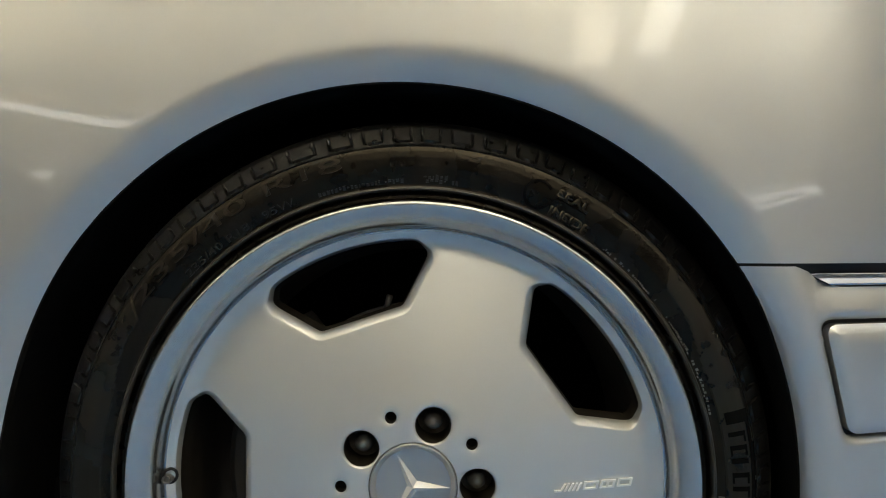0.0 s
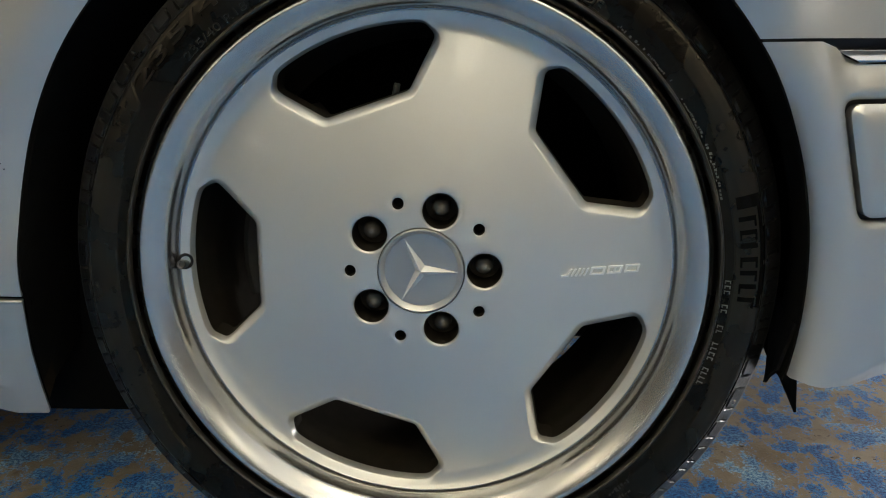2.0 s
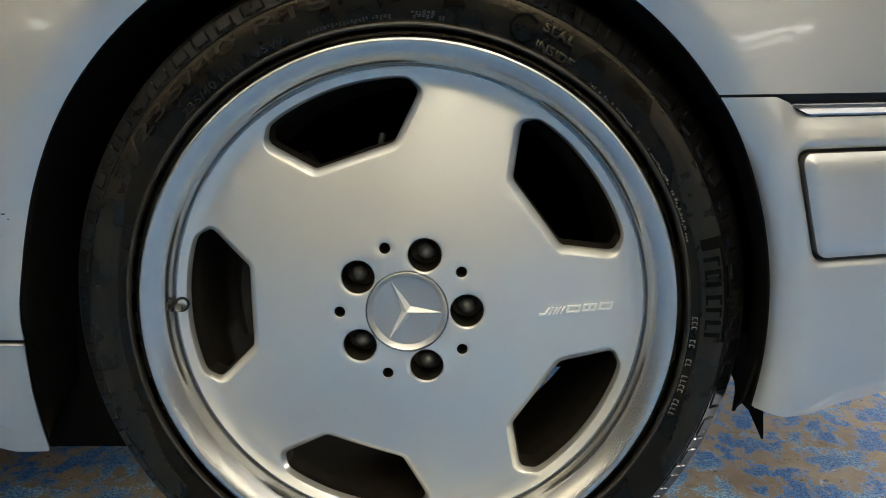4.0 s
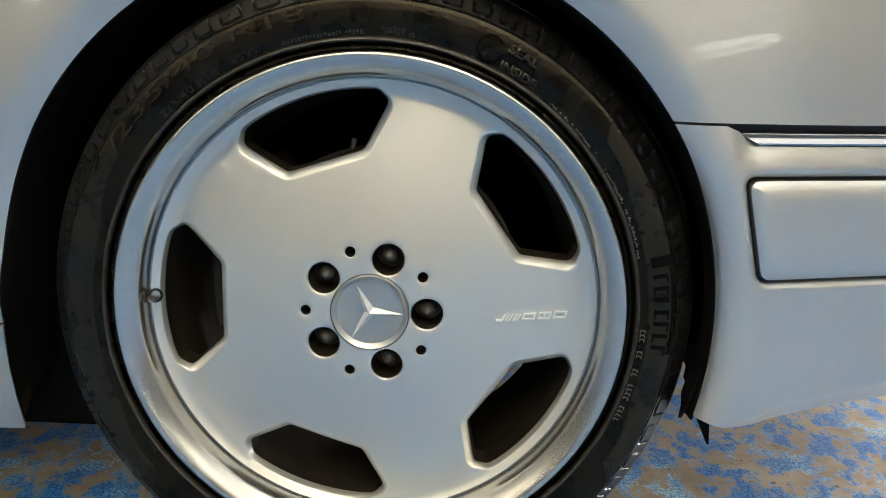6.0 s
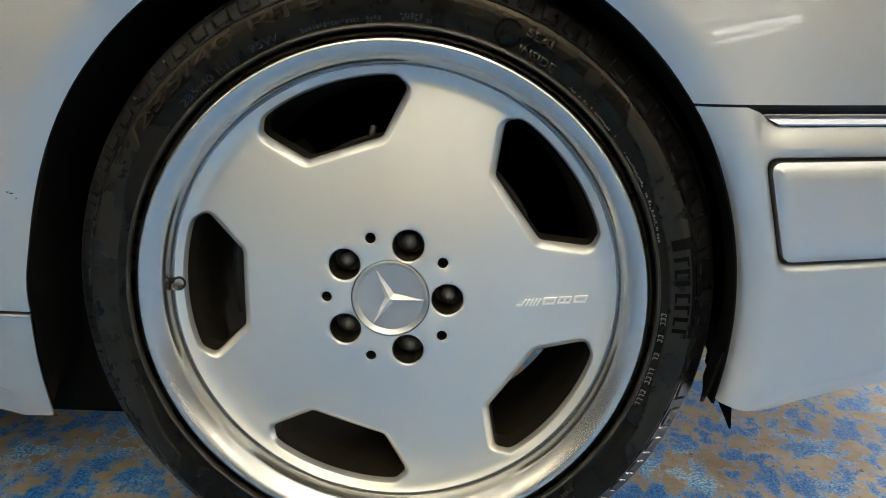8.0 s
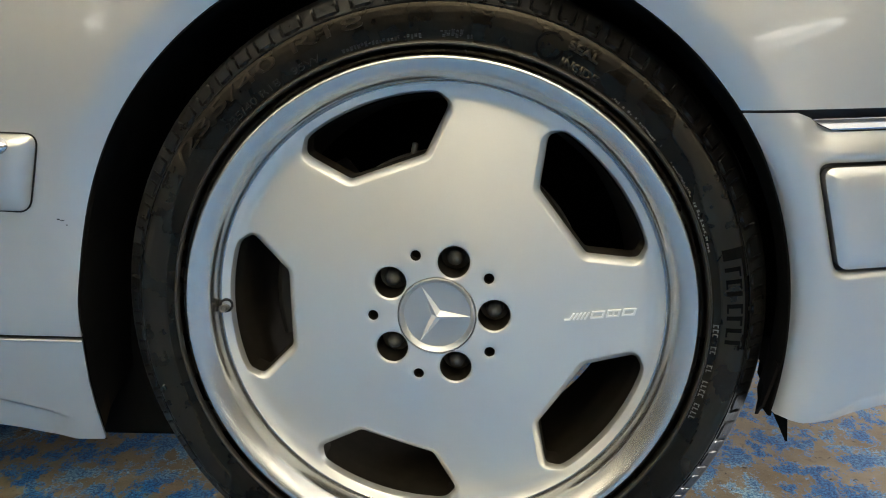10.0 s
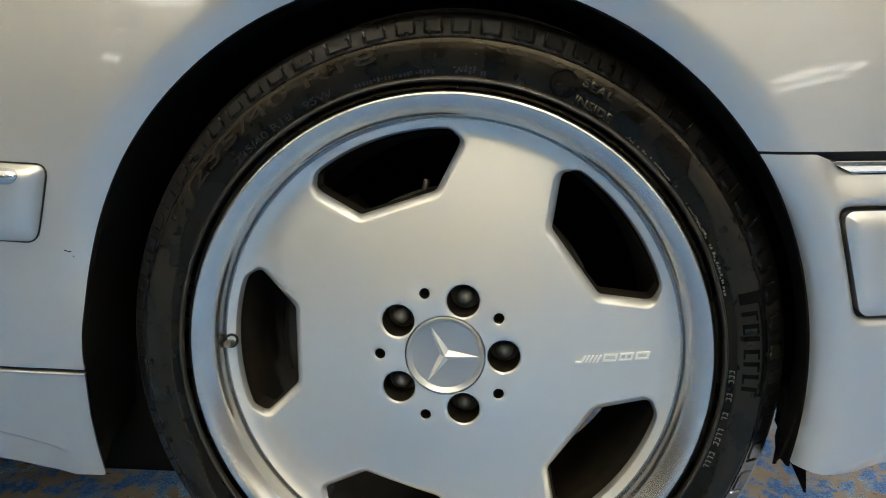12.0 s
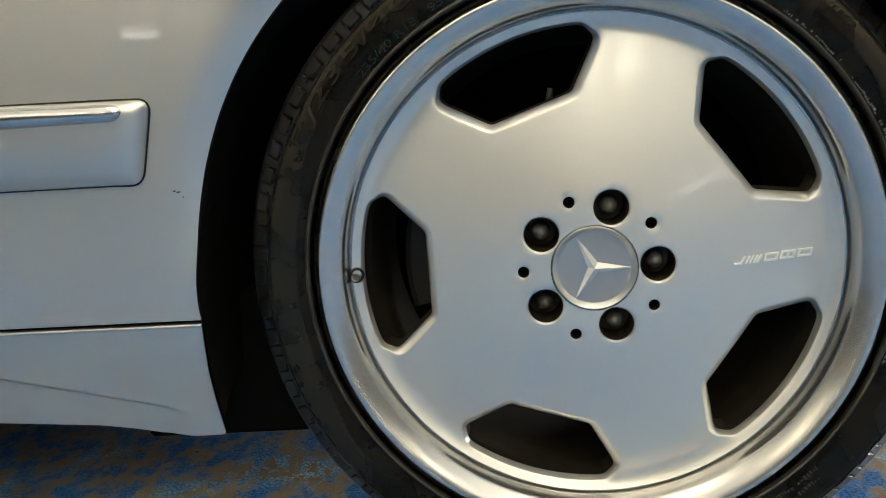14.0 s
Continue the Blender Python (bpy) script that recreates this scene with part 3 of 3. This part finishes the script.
# ---- the wheel ----
def dome(r):
    """Depth of the wheel's face: a shallow dome that runs into the outer ring with a soft fillet."""
    a = 0.0262 * max(0, (r - 0.058) / 0.142) ** 1.15
    b = 0.0284 - 0.72 * (r - 0.2162)
    h = max(0, 1 - abs(a - b) / 0.0075)
    return min(a, b) - 0.0075 * h * h / 4


def window_outline():
    pol = lambda r, a: (r * math.cos(radians(a)), r * math.sin(radians(a)))
    pts = [pol(0.157, 14.2), pol(0.157, -14.2), pol(0.201, -21.3), pol(0.2135, -18.8)]
    pts += [pol(0.2140, -18.8 + 37.6 * i / 12) for i in range(1, 12)]
    pts += [pol(0.2135, 18.8), pol(0.201, 21.3)]
    rad = [0.008, 0.008, 0.010, 0.010] + [0] * 11 + [0.010, 0.010]
    pts, rad = pts[::-1], rad[::-1]
    out = resample(rounded(pts, rad), 0.003)
    area = sum(a[0] * b[1] - b[0] * a[1] for a, b in zip(out, out[1:] + out[:1]))
    return out if area > 0 else out[::-1]


def spun(points, deg):
    c, s = math.cos(radians(deg)), math.sin(radians(deg))
    return [(x * c - z * s, x * s + z * c) for x, z in points]


def wheel():
    window = window_outline()
    lip = 0.0085
    less = lambda x, z: 1 - 0.72 * smooth_step((math.hypot(x, z) - 0.196) / 0.019)
    holes, fill = [], []
    for k in range(5):
        holes.append(spun(grown(window, lip, less), 36 + 72 * k))
        holes.append(spun(circle(0.056, 0, 0.0172, 40), 72 * k))
        holes.append(spun(circle(0.0632, 0, 0.0060, 20), 36 + 72 * k))
    holes.append(circle(0, 0, 0.0392, 90))
    outer = circle(0, 0, 0.2236, 300)
    edge = np.array([p for h in holes for p in h] + outer)
    for i in range(1, 45):
        r = 0.0392 + (0.005 * i if i <= 30 else 0.15 + 0.0024 * (i - 30))
        n = int(2 * math.pi * r / 0.005)
        for j in range(n):
            a = 2 * math.pi * (j + 0.5 * (i % 2)) / n
            p = (r * math.cos(a), r * math.sin(a))
            if np.hypot(edge[:, 0] - p[0], edge[:, 1] - p[1]).min() > 0.0025 and not any(inside(p, h) for h in holes):
                fill.append(p)
    pts, faces, loops = sheet(outer, holes, fill)
    bm = bmesh.new()
    vs = [bm.verts.new((x, dome(math.hypot(x, z)), z)) for x, z in pts]
    for f in faces:
        bm.faces.new([vs[i] for i in f])

    # deeper walls take the colour that holds both dust and recess shade
    def turned(ids, steps, dark_past):
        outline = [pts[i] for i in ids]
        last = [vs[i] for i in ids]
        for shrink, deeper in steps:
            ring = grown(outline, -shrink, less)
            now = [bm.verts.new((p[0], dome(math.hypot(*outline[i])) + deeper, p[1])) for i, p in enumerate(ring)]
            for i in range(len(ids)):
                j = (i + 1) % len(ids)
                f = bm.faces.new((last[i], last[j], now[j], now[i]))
                f.material_index = 1 if deeper > dark_past else 0
            last = now

    for k, ids in enumerate(loops[1:]):
        kind = k % 3 if k < 15 else 3
        if kind == 0:
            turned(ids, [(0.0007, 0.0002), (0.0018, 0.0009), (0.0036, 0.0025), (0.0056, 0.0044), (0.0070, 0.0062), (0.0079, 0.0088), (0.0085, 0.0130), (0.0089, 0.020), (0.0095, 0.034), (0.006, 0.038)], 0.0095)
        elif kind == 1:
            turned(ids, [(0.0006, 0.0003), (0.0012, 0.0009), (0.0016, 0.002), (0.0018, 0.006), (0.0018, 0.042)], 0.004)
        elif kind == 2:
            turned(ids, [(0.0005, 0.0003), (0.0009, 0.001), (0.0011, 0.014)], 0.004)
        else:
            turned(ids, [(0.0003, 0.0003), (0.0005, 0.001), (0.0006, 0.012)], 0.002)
    for v in [v for v in bm.verts if not v.link_faces]:
        bm.verts.remove(v)
    disc = part("wheel", bm, WHEEL_PAINT, car, "silver alloy wheel with five cut-outs")
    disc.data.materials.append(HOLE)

    bm = bmesh.new()
    prof = [(0.2160, 0.0400), (0.2200, 0.0290), (0.2230, 0.0242), (0.2240, 0.0228), (0.2248, 0.0226), (0.2253, 0.0234), (0.2257, 0.0252), (0.2262, 0.0252), (0.2265, 0.0225),
            (0.2267, 0.0160), (0.2270, 0.0105), (0.2273, 0.0070), (0.2278, 0.0046), (0.2284, 0.0030), (0.2295, 0.0012), (0.2315, -0.0014), (0.2340, -0.0041), (0.2370, -0.0068), (0.2400, -0.0090), (0.2425, -0.0104), (0.2445, -0.0111), (0.2462, -0.0112), (0.2475, -0.0106), (0.2485, -0.0090), (0.2490, -0.0065), (0.2486, -0.003), (0.2470, 0.004), (0.2440, 0.010)]
    lathe(bm, prof, 288)
    part("rim_lip", bm, LIP, disc, "polished stepped rim lip")
    # barrel coloured near black, its inner shade put into the colour
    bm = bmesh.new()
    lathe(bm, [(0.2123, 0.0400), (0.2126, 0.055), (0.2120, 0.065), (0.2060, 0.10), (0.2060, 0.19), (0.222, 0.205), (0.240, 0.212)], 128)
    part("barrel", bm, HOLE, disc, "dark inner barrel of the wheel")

    # bolts
    bm = bmesh.new()
    lathe(bm, [(0.0001, 0.0095), (0.0012, 0.0093), (0.0030, 0.0100), (0.0060, 0.0122), (0.0078, 0.0158), (0.0085, 0.022), (0.0088, 0.0275), (0.0125, 0.0290), (0.0150, 0.0300), (0.0152, 0.033)], 32)
    bolt = part("wheel_bolt", bm, BOLT, disc, "dull domed steel wheel bolt")
    for k in range(5):
        a = radians(72 * k)
        ob = bolt if k == 0 else new("wheel_bolt", bolt.data)
        if k:
            ob.parent = disc
            ob["label"] = bolt["label"]
        ob.location = (0.056 * math.cos(a), 0.0062, 0.056 * math.sin(a))
    # hole floors darkened by colour to read as deep
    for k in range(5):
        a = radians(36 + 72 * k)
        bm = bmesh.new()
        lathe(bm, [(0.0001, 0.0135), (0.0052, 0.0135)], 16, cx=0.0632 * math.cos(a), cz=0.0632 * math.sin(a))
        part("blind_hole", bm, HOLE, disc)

    # hub cap with its raised star and ring
    bm = bmesh.new()
    lathe(bm, [(0.0001, 0.0034), (0.02, 0.0034), (0.0322, 0.0035), (0.0327, 0.0034), (0.0330, 0.0030), (0.0364, -0.0012), (0.0368, -0.0015), (0.0374, -0.0014), (0.0379, -0.0008), (0.0382, 0.0004), (0.0383, 0.012)], 120)
    part("hub_cap", bm, CAP, disc, "silver hub cap with a bright ring")
    bm = bmesh.new()
    tip, waist = 0.0336, 0.0056
    ctr = bm.verts.new((0, -0.0030, 0))
    ridge, low = [], []
    for k in range(3):
        a, b = radians(-3 + 120 * k), radians(57 + 120 * k)
        ridge.append(bm.verts.new((tip * math.cos(a), 0.0026, tip * math.sin(a))))
        low.append(bm.verts.new((waist * math.cos(b), 0.0036, waist * math.sin(b))))
    for k in range(3):
        bm.faces.new((ctr, ridge[k], low[k]))
        bm.faces.new((ctr, low[k], ridge[(k + 1) % 3]))
    part("emblem", bm, STAR, disc, "raised three-pointed chrome emblem", smooth=0)

    # the badge on one spoke, as plain strokes and bars
    def on_face(u, v, lift):
        r = math.hypot(u, v)
        return (u, dome(r) - lift, v)

    def stroke(poly):
        bm = bmesh.new()
        lo = [on_face(u, v, -0.0004) for u, v in poly]
        hi = [on_face(u, v, 0.0026) for u, v in poly]
        rings(bm, [lo, hi], cap=True)
        part("badge_stroke", bm, BADGE, disc, "raised bright badge stroke", smooth=0)

    x = 0.1240
    stroke([(x, -0.0072), (x + 0.0060, -0.0072), (x + 0.0105, -0.0005), (x + 0.0088, -0.0005), (x + 0.0055, -0.0057), (x, -0.0057)])
    for k in range(4):
        x = 0.1325 + 0.0037 * k
        stroke([(x, -0.0070), (x + 0.0017, -0.0070), (x + 0.0056, -0.0003), (x + 0.0039, -0.0003)])
    for k, x in enumerate((0.1496, 0.1652, 0.1810)):
        up = 0.0010 * k / 2
        lean = lambda px, pz: (px + 0.26 * pz, pz - 0.0064 + up)
        for x0, x1, z0, z1 in ((0, 0.0018, 0, 0.0070), (0.0112, 0.0130, 0, 0.0070), (0.0018, 0.0112, 0.0056, 0.0070), (0.0018, 0.0112, 0, 0.0014)) + (((0.0056, 0.0074, 0.0014, 0.0056),) if k == 1 else ()):
            stroke([lean(x + x0, z0), lean(x + x1, z0), lean(x + x1, z1), lean(x + x0, z1)])

    # valve: a rubber ring in the rim with the metal stem leaning out of it
    bm = bmesh.new()
    lathe(bm, [(0.0001, 0.003), (0.0048, 0.003), (0.0050, 0.0002), (0.0056, -0.0010), (0.0066, -0.0012), (0.0073, -0.0004), (0.0076, 0.0016), (0.0076, 0.008)], 40)
    bmesh.ops.transform(bm, matrix=Matrix.Translation((-0.2198, 0.0238, 0.0022)) @ pose(0, 0, 0, 0, 0, 30), verts=bm.verts)
    part("valve_base", bm, BLACK, disc, "black rubber valve base")
    bm = bmesh.new()
    lathe(bm, [(0.0001, -0.0075), (0.0024, -0.0076), (0.0026, -0.0098), (0.0034, -0.0100), (0.0039, -0.0090), (0.0039, -0.0020), (0.0034, -0.0014), (0.0034, 0.006), (0.0030, 0.0065), (0.0030, 0.014)], 24)
    bmesh.ops.transform(bm, matrix=Matrix.Translation((-0.2198, 0.0200, 0.0008)) @ pose(0, 0, 0, -10, 0, 3), verts=bm.verts)
    part("valve_stem", bm, BRASS, disc, "small metal valve stem")
    bm = bmesh.new()
    bmesh.ops.create_icosphere(bm, subdivisions=1, radius=0.0011, matrix=Matrix.Translation((-0.2395, -0.0066, 0.0630)))
    part("rim_nick", bm, BADGE, disc, "tiny bright nick in the rim")
    return disc


SIDEWALL = [(0.2440, 0.012), (0.2492, 0.004), (0.2510, -0.0005), (0.2535, -0.0015), (0.2560, 0.0005), (0.2570, -0.0040), (0.2578, -0.0085), (0.2590, -0.0096), (0.2603, -0.0088), (0.2612, -0.0066), (0.2630, -0.0062), (0.270, -0.0082), (0.278, -0.0092), (0.286, -0.0090), (0.2920, -0.0080), (0.2948, -0.0066),
            (0.2957, -0.0070), (0.2967, -0.0046), (0.3030, 0.0021), (0.3090, 0.0080), (0.3140, 0.0128), (0.3172, 0.0180), (0.3195, 0.0250), (0.3212, 0.0350), (0.3222, 0.0500), (0.3228, 0.0680), (0.3233, 0.0900), (0.3235, 0.1150)]


def wall_depth(r):
    for (r0, y0), (r1, y1) in zip(SIDEWALL, SIDEWALL[1:]):
        if r0 <= r <= r1:
            return y0 + (y1 - y0) * (r - r0) / (r1 - r0)
    return 0


def tyre(disc):
    # shoulder grooves: one hooked groove a block
    blocks, per = 68, 32
    n = blocks * per
    prof = []
    for (r0, y0), (r1, y1) in zip(SIDEWALL[:16], SIDEWALL[1:17]):
        k = max(1, int((r1 - r0) / 0.0011)) if r0 > 0.262 else 1
        prof += [(r0 + (r1 - r0) * i / k, y0 + (y1 - y0) * i / k) for i in range(k)]
    fine = []
    for (r0, y0), (r1, y1) in zip(SIDEWALL[16:], SIDEWALL[17:]):
        fine += [(r0 + (r1 - r0) * k / 3, y0 + (y1 - y0) * k / 3) for k in range(3)] if r0 > 0.3 else [(r0 + (r1 - r0) * k / 5, y0 + (y1 - y0) * k / 5) for k in range(5)]
    prof = prof + fine + [SIDEWALL[-1]]
    back = [(r, 0.230 - y) for r, y in prof[::-1] if r > 0.299 or r < 0.2492 or 0.26 < r < 0.295]

    def edge(v, lo, hi, w):
        return smooth_step((v - lo) / w) * smooth_step((hi - v) / w)

    def panel(r, deg):
        """A smooth raised panel on each half of the sidewall."""
        d = abs((deg - 3.5 + 90) % 180 - 90)
        low = 0.2685 + 0.0075 * smooth_step((d - 18) / 13) + 0.019 * smooth_step((d - 34.5) / 4.5)
        return smooth_step((r - low) / 0.0012) * smooth_step((0.2944 - r) / 0.0008) if d < 39 else 0

    loops = []
    for r, y in prof + back:
        row = []
        for i in range(n):
            a = 2 * math.pi * i / n
            rr, yy = r, y
            if r > 0.2968 and y < 0.118:
                u = (i / per + 0.22 * math.sin(5 * a) + 0.15 * math.sin(11 * a + 1) - 0.25 * max(0, y) / 0.06) % 1
                # a hooked cut round each block, open to the tread
                bow = 0.0034 * math.cos(math.pi * (u - 0.5))
                pocket = edge(u, 0.15, 0.85, 0.035) * smooth_step((y - 0.0006 + bow) / 0.0010)
                core = edge(u, 0.205, 0.795, 0.035) * smooth_step((y - 0.0024 + bow) / 0.0010)
                g = (0.0042 * pocket - 0.0041 * core) * (1 - 0.93 * smooth_step((y - 0.006) / 0.007))
                if 0.088 < y < 0.098:
                    g = 0.006
                s = max(0, y) / 0.06
                rr -= g * min(1, 0.45 + s)
                yy += g * max(0.1, 0.85 - s)
            if 0.262 < r < 0.296 and y < 0.1:
                yy -= 0.0012 * panel(r, math.degrees(a))
            row.append((rr * math.cos(a), yy, max(rr * math.sin(a), -HUB + 0.0005)))
        loops.append(row)
    bm = bmesh.new()
    rings(bm, loops)
    for f in bm.faces:
        c = f.calc_center_median()
        r = math.hypot(c.x, c.z)
        if 0.262 < r < 0.296 and c.y < 0.1 and panel(r, math.degrees(math.atan2(c.z, c.x))) > 0.5:
            f.material_index = 1
        elif 0.2570 < r < 0.2613 and c.y < 0.1:
            f.material_index = 3
        elif r > 0.2964:
            f.material_index = 2
    ob = part("tyre", bm, RUBBER, disc, "worn black low-profile tyre", smooth=35)
    ob.data.materials.append(PANEL_RUBBER)
    ob.data.materials.append(TREAD)
    ob.data.materials.append(RIB)

    def bent(text, radius, start, size, stretch, lift=0.0014, bold=0.0):
        """Raised letters running clockwise along the sidewall."""
        curve = bpy.data.curves.new("letters", "FONT")
        curve.body, curve.size, curve.extrude = text, size, 0.0
        curve.offset = bold
        tmp = bpy.data.objects.new("letters", curve)
        flat = bpy.data.meshes.new_from_object(tmp)
        bm = bmesh.new()
        bm.from_mesh(flat)
        bpy.data.objects.remove(tmp)
        bpy.data.meshes.remove(flat)
        bmesh.ops.remove_doubles(bm, verts=bm.verts, dist=1e-6)
        ext = bmesh.ops.extrude_face_region(bm, geom=list(bm.faces))
        top = {v for v in ext["geom"] if isinstance(v, bmesh.types.BMVert)}
        for v in bm.verts:
            r = radius + v.co.y
            a = radians(start) - v.co.x * stretch / radius
            y = wall_depth(r) - (lift if v in top else -0.001)
            v.co = (r * math.cos(a), y, r * math.sin(a))
        part("sidewall_letters", bm, LETTER, disc, "raised size marking", smooth=0)

    bent("235/40 R18", 0.2810, 146.1, 0.0160, 2.90)
    bent("235/40 R18", 0.2645, 136.5, 0.0092, 1.6)
    bent("95W", 0.2650, 118.8, 0.0092, 1.6)
    bent("SEAL", 0.2800, 64.0, 0.0108, 1.30, 0.0018, 0.0005)
    bent("INSIDE", 0.2640, 64.2, 0.0106, 1.18, 0.0018, 0.0005)

    def bar(r0, r1, a0, a1, lift=0.0007, mat=LETTER, name="sidewall_bar"):
        bm = bmesh.new()
        k = max(1, int(abs(a1 - a0) / 1.0))
        rows = []
        mids = max(2, int((r1 - r0) / 0.0016))
        for r in [r0] + [r0 + 0.0004 + (r1 - r0 - 0.0008) * i / (mids - 1) for i in range(mids)] + [r1]:
            d = -0.0008 if r in (r0, r1) else lift
            rows.append([(r * math.cos(radians(a0 + (a1 - a0) * i / k)), wall_depth(r) - d, r * math.sin(radians(a0 + (a1 - a0) * i / k))) for i in range(k + 1)])
        rings(bm, rows, closed=False)
        part(name, bm, mat, disc, "raised sidewall bar", smooth=0)

    # maker's mark as plain bars: a long stroke and seven blocks
    bar(0.2900, 0.2936, 13.4, -5.6, 0.0022, MARK)
    bar(0.2735, 0.2936, 14.2, 12.0, 0.0022, MARK)
    for k in range(7):
        a = 10.6 - 2.42 * k
        bar(0.2735, 0.2885, a, a - 0.85, 0.0022, MARK)
        if k % 3 != 2:
            bar(0.2862, 0.2885, a - 0.7, a - 1.9, 0.0022, MARK)
        if k % 2:
            bar(0.2735, 0.2757, a - 0.7, a - 1.9, 0.0022, MARK)
    bm = bmesh.new()
    lathe(bm, [(0.0104, 0.004), (0.0106, 0.0), (0.0130, 0.0), (0.0132, 0.004)], 40, 20, 340, 0.2755 * math.cos(radians(67.1)), 0.2755 * math.sin(radians(67.1)))
    for v in bm.verts:
        v.co.y = wall_depth(math.hypot(v.co.x, v.co.z)) + (-0.0012 if v.co.y < 0.002 else 0.001)
    part("sidewall_ring", bm, MARK, disc, "raised round mark")
    # small unreadable rows
    random.seed(4)
    for a0, a1 in ((51.8, 37.0), (34.5, 14.5)):
        a = a0
        while a > a1:
            w = random.uniform(0.18, 0.55)
            if random.random() < 0.8:
                r = 0.2622 + random.uniform(0, 0.0012)
                bar(r, r + random.uniform(0.0012, 0.0028), a, a - w, 0.0007, GLINT)
            a -= w + 0.2
    for r, a0, a1 in ((0.2636, 107.7, 91.5), (0.2640, 89.5, 81.7), (0.2672, 88.0, 83.5), (0.2680, -46.0, -58.0), (0.2760, -47.0, -56.0)):
        a = a0
        while a > a1:
            w = random.uniform(0.25, 0.6)
            if random.random() < 0.86:
                low = random.choice((0, 0, 0.0014))
                bar(r + low, r + random.choice((0.0040, 0.0034, 0.0028)), a, a - w, 0.0008, FAINT)
            a -= w + 0.28
    # stamped code: five groups of raised strokes, pale in place of glints
    for mid, count in ((-2.4, 3), (-6.6, 2), (-10.7, 2), (-15.2, 4), (-20.4, 4)):
        for k in range(count):
            a = mid + 0.98 * ((count - 1) / 2 - k)
            bar(0.2628, 0.2680, a + 0.32, a + 0.08, 0.0011, GLINT, "stamped_stroke")
            bar(0.2628, 0.2640, a + 0.12, a - 0.34, 0.0011, GLINT, "stamped_stroke")
            if random.random() < 0.75:
                bar(0.2668, 0.2680, a + 0.12, a - 0.34, 0.0011, GLINT, "stamped_stroke")
    return ob


def brake(disc):
    bm = bmesh.new()
    lathe(bm, [(0.06, 0.085), (0.085, 0.085), (0.088, 0.10), (0.150, 0.10), (0.152, 0.102), (0.152, 0.124), (0.09, 0.124)], 96)
    part("brake_disc", bm, DISC, disc, "worn iron brake disc")
    bm = bmesh.new()
    loops = []
    for y in (0.070, 0.076, 0.135, 0.140):
        r0, r1 = (0.095, 0.180) if y in (0.076, 0.135) else (0.100, 0.174)
        arc = [radians(128 + 66 * i / 12) for i in range(13)]
        loops.append([(r1 * math.cos(a), y, r1 * math.sin(a)) for a in arc] + [(r0 * math.cos(a), y, r0 * math.sin(a)) for a in arc[::-1]])
    vs = rings(bm, loops, cap=True)
    bm.faces.new(vs[0])
    part("brake_caliper", bm, CALIPER, disc, "dark iron brake caliper")
    bm = bmesh.new()
    bmesh.ops.create_cone(bm, cap_ends=True, segments=16, radius1=0.0032, radius2=0.0032, depth=0.014, matrix=Matrix.Translation((-0.0275, 0.082, 0.1545)) @ pose(0, 0, 0, 0, 12, 0))
    bevel_all(bm, 0.0008, 1)
    part("guide_pin", bm, BRASS, disc, "small bright steel pin")


def chips(host):
    for x, z, w, h in ((-0.3765, 0.0945, 0.0022, 0.0007), (-0.3800, 0.0958, 0.0016, 0.0007), (-0.373, 0.0895, 0.0008, 0.0006)):
        bm = bmesh.new()
        pts = [(x + w * math.cos(t) * (1 + 0.3 * math.sin(3 * t)), z + h * math.sin(t)) for t in [i * math.pi / 5 for i in range(10)]]
        bm.faces.new([bm.verts.new((px, side(px, pz) - 0.0004, pz)) for px, pz in pts])
        part("paint_chip", bm, BLACK, host, "tiny dark paint chip", smooth=0)


fender_ob = fender()
bumper()
sill()
side_strip(car)
chips(fender_ob)
liner()
disc_ob = wheel()
tyre(disc_ob)
brake(disc_ob)
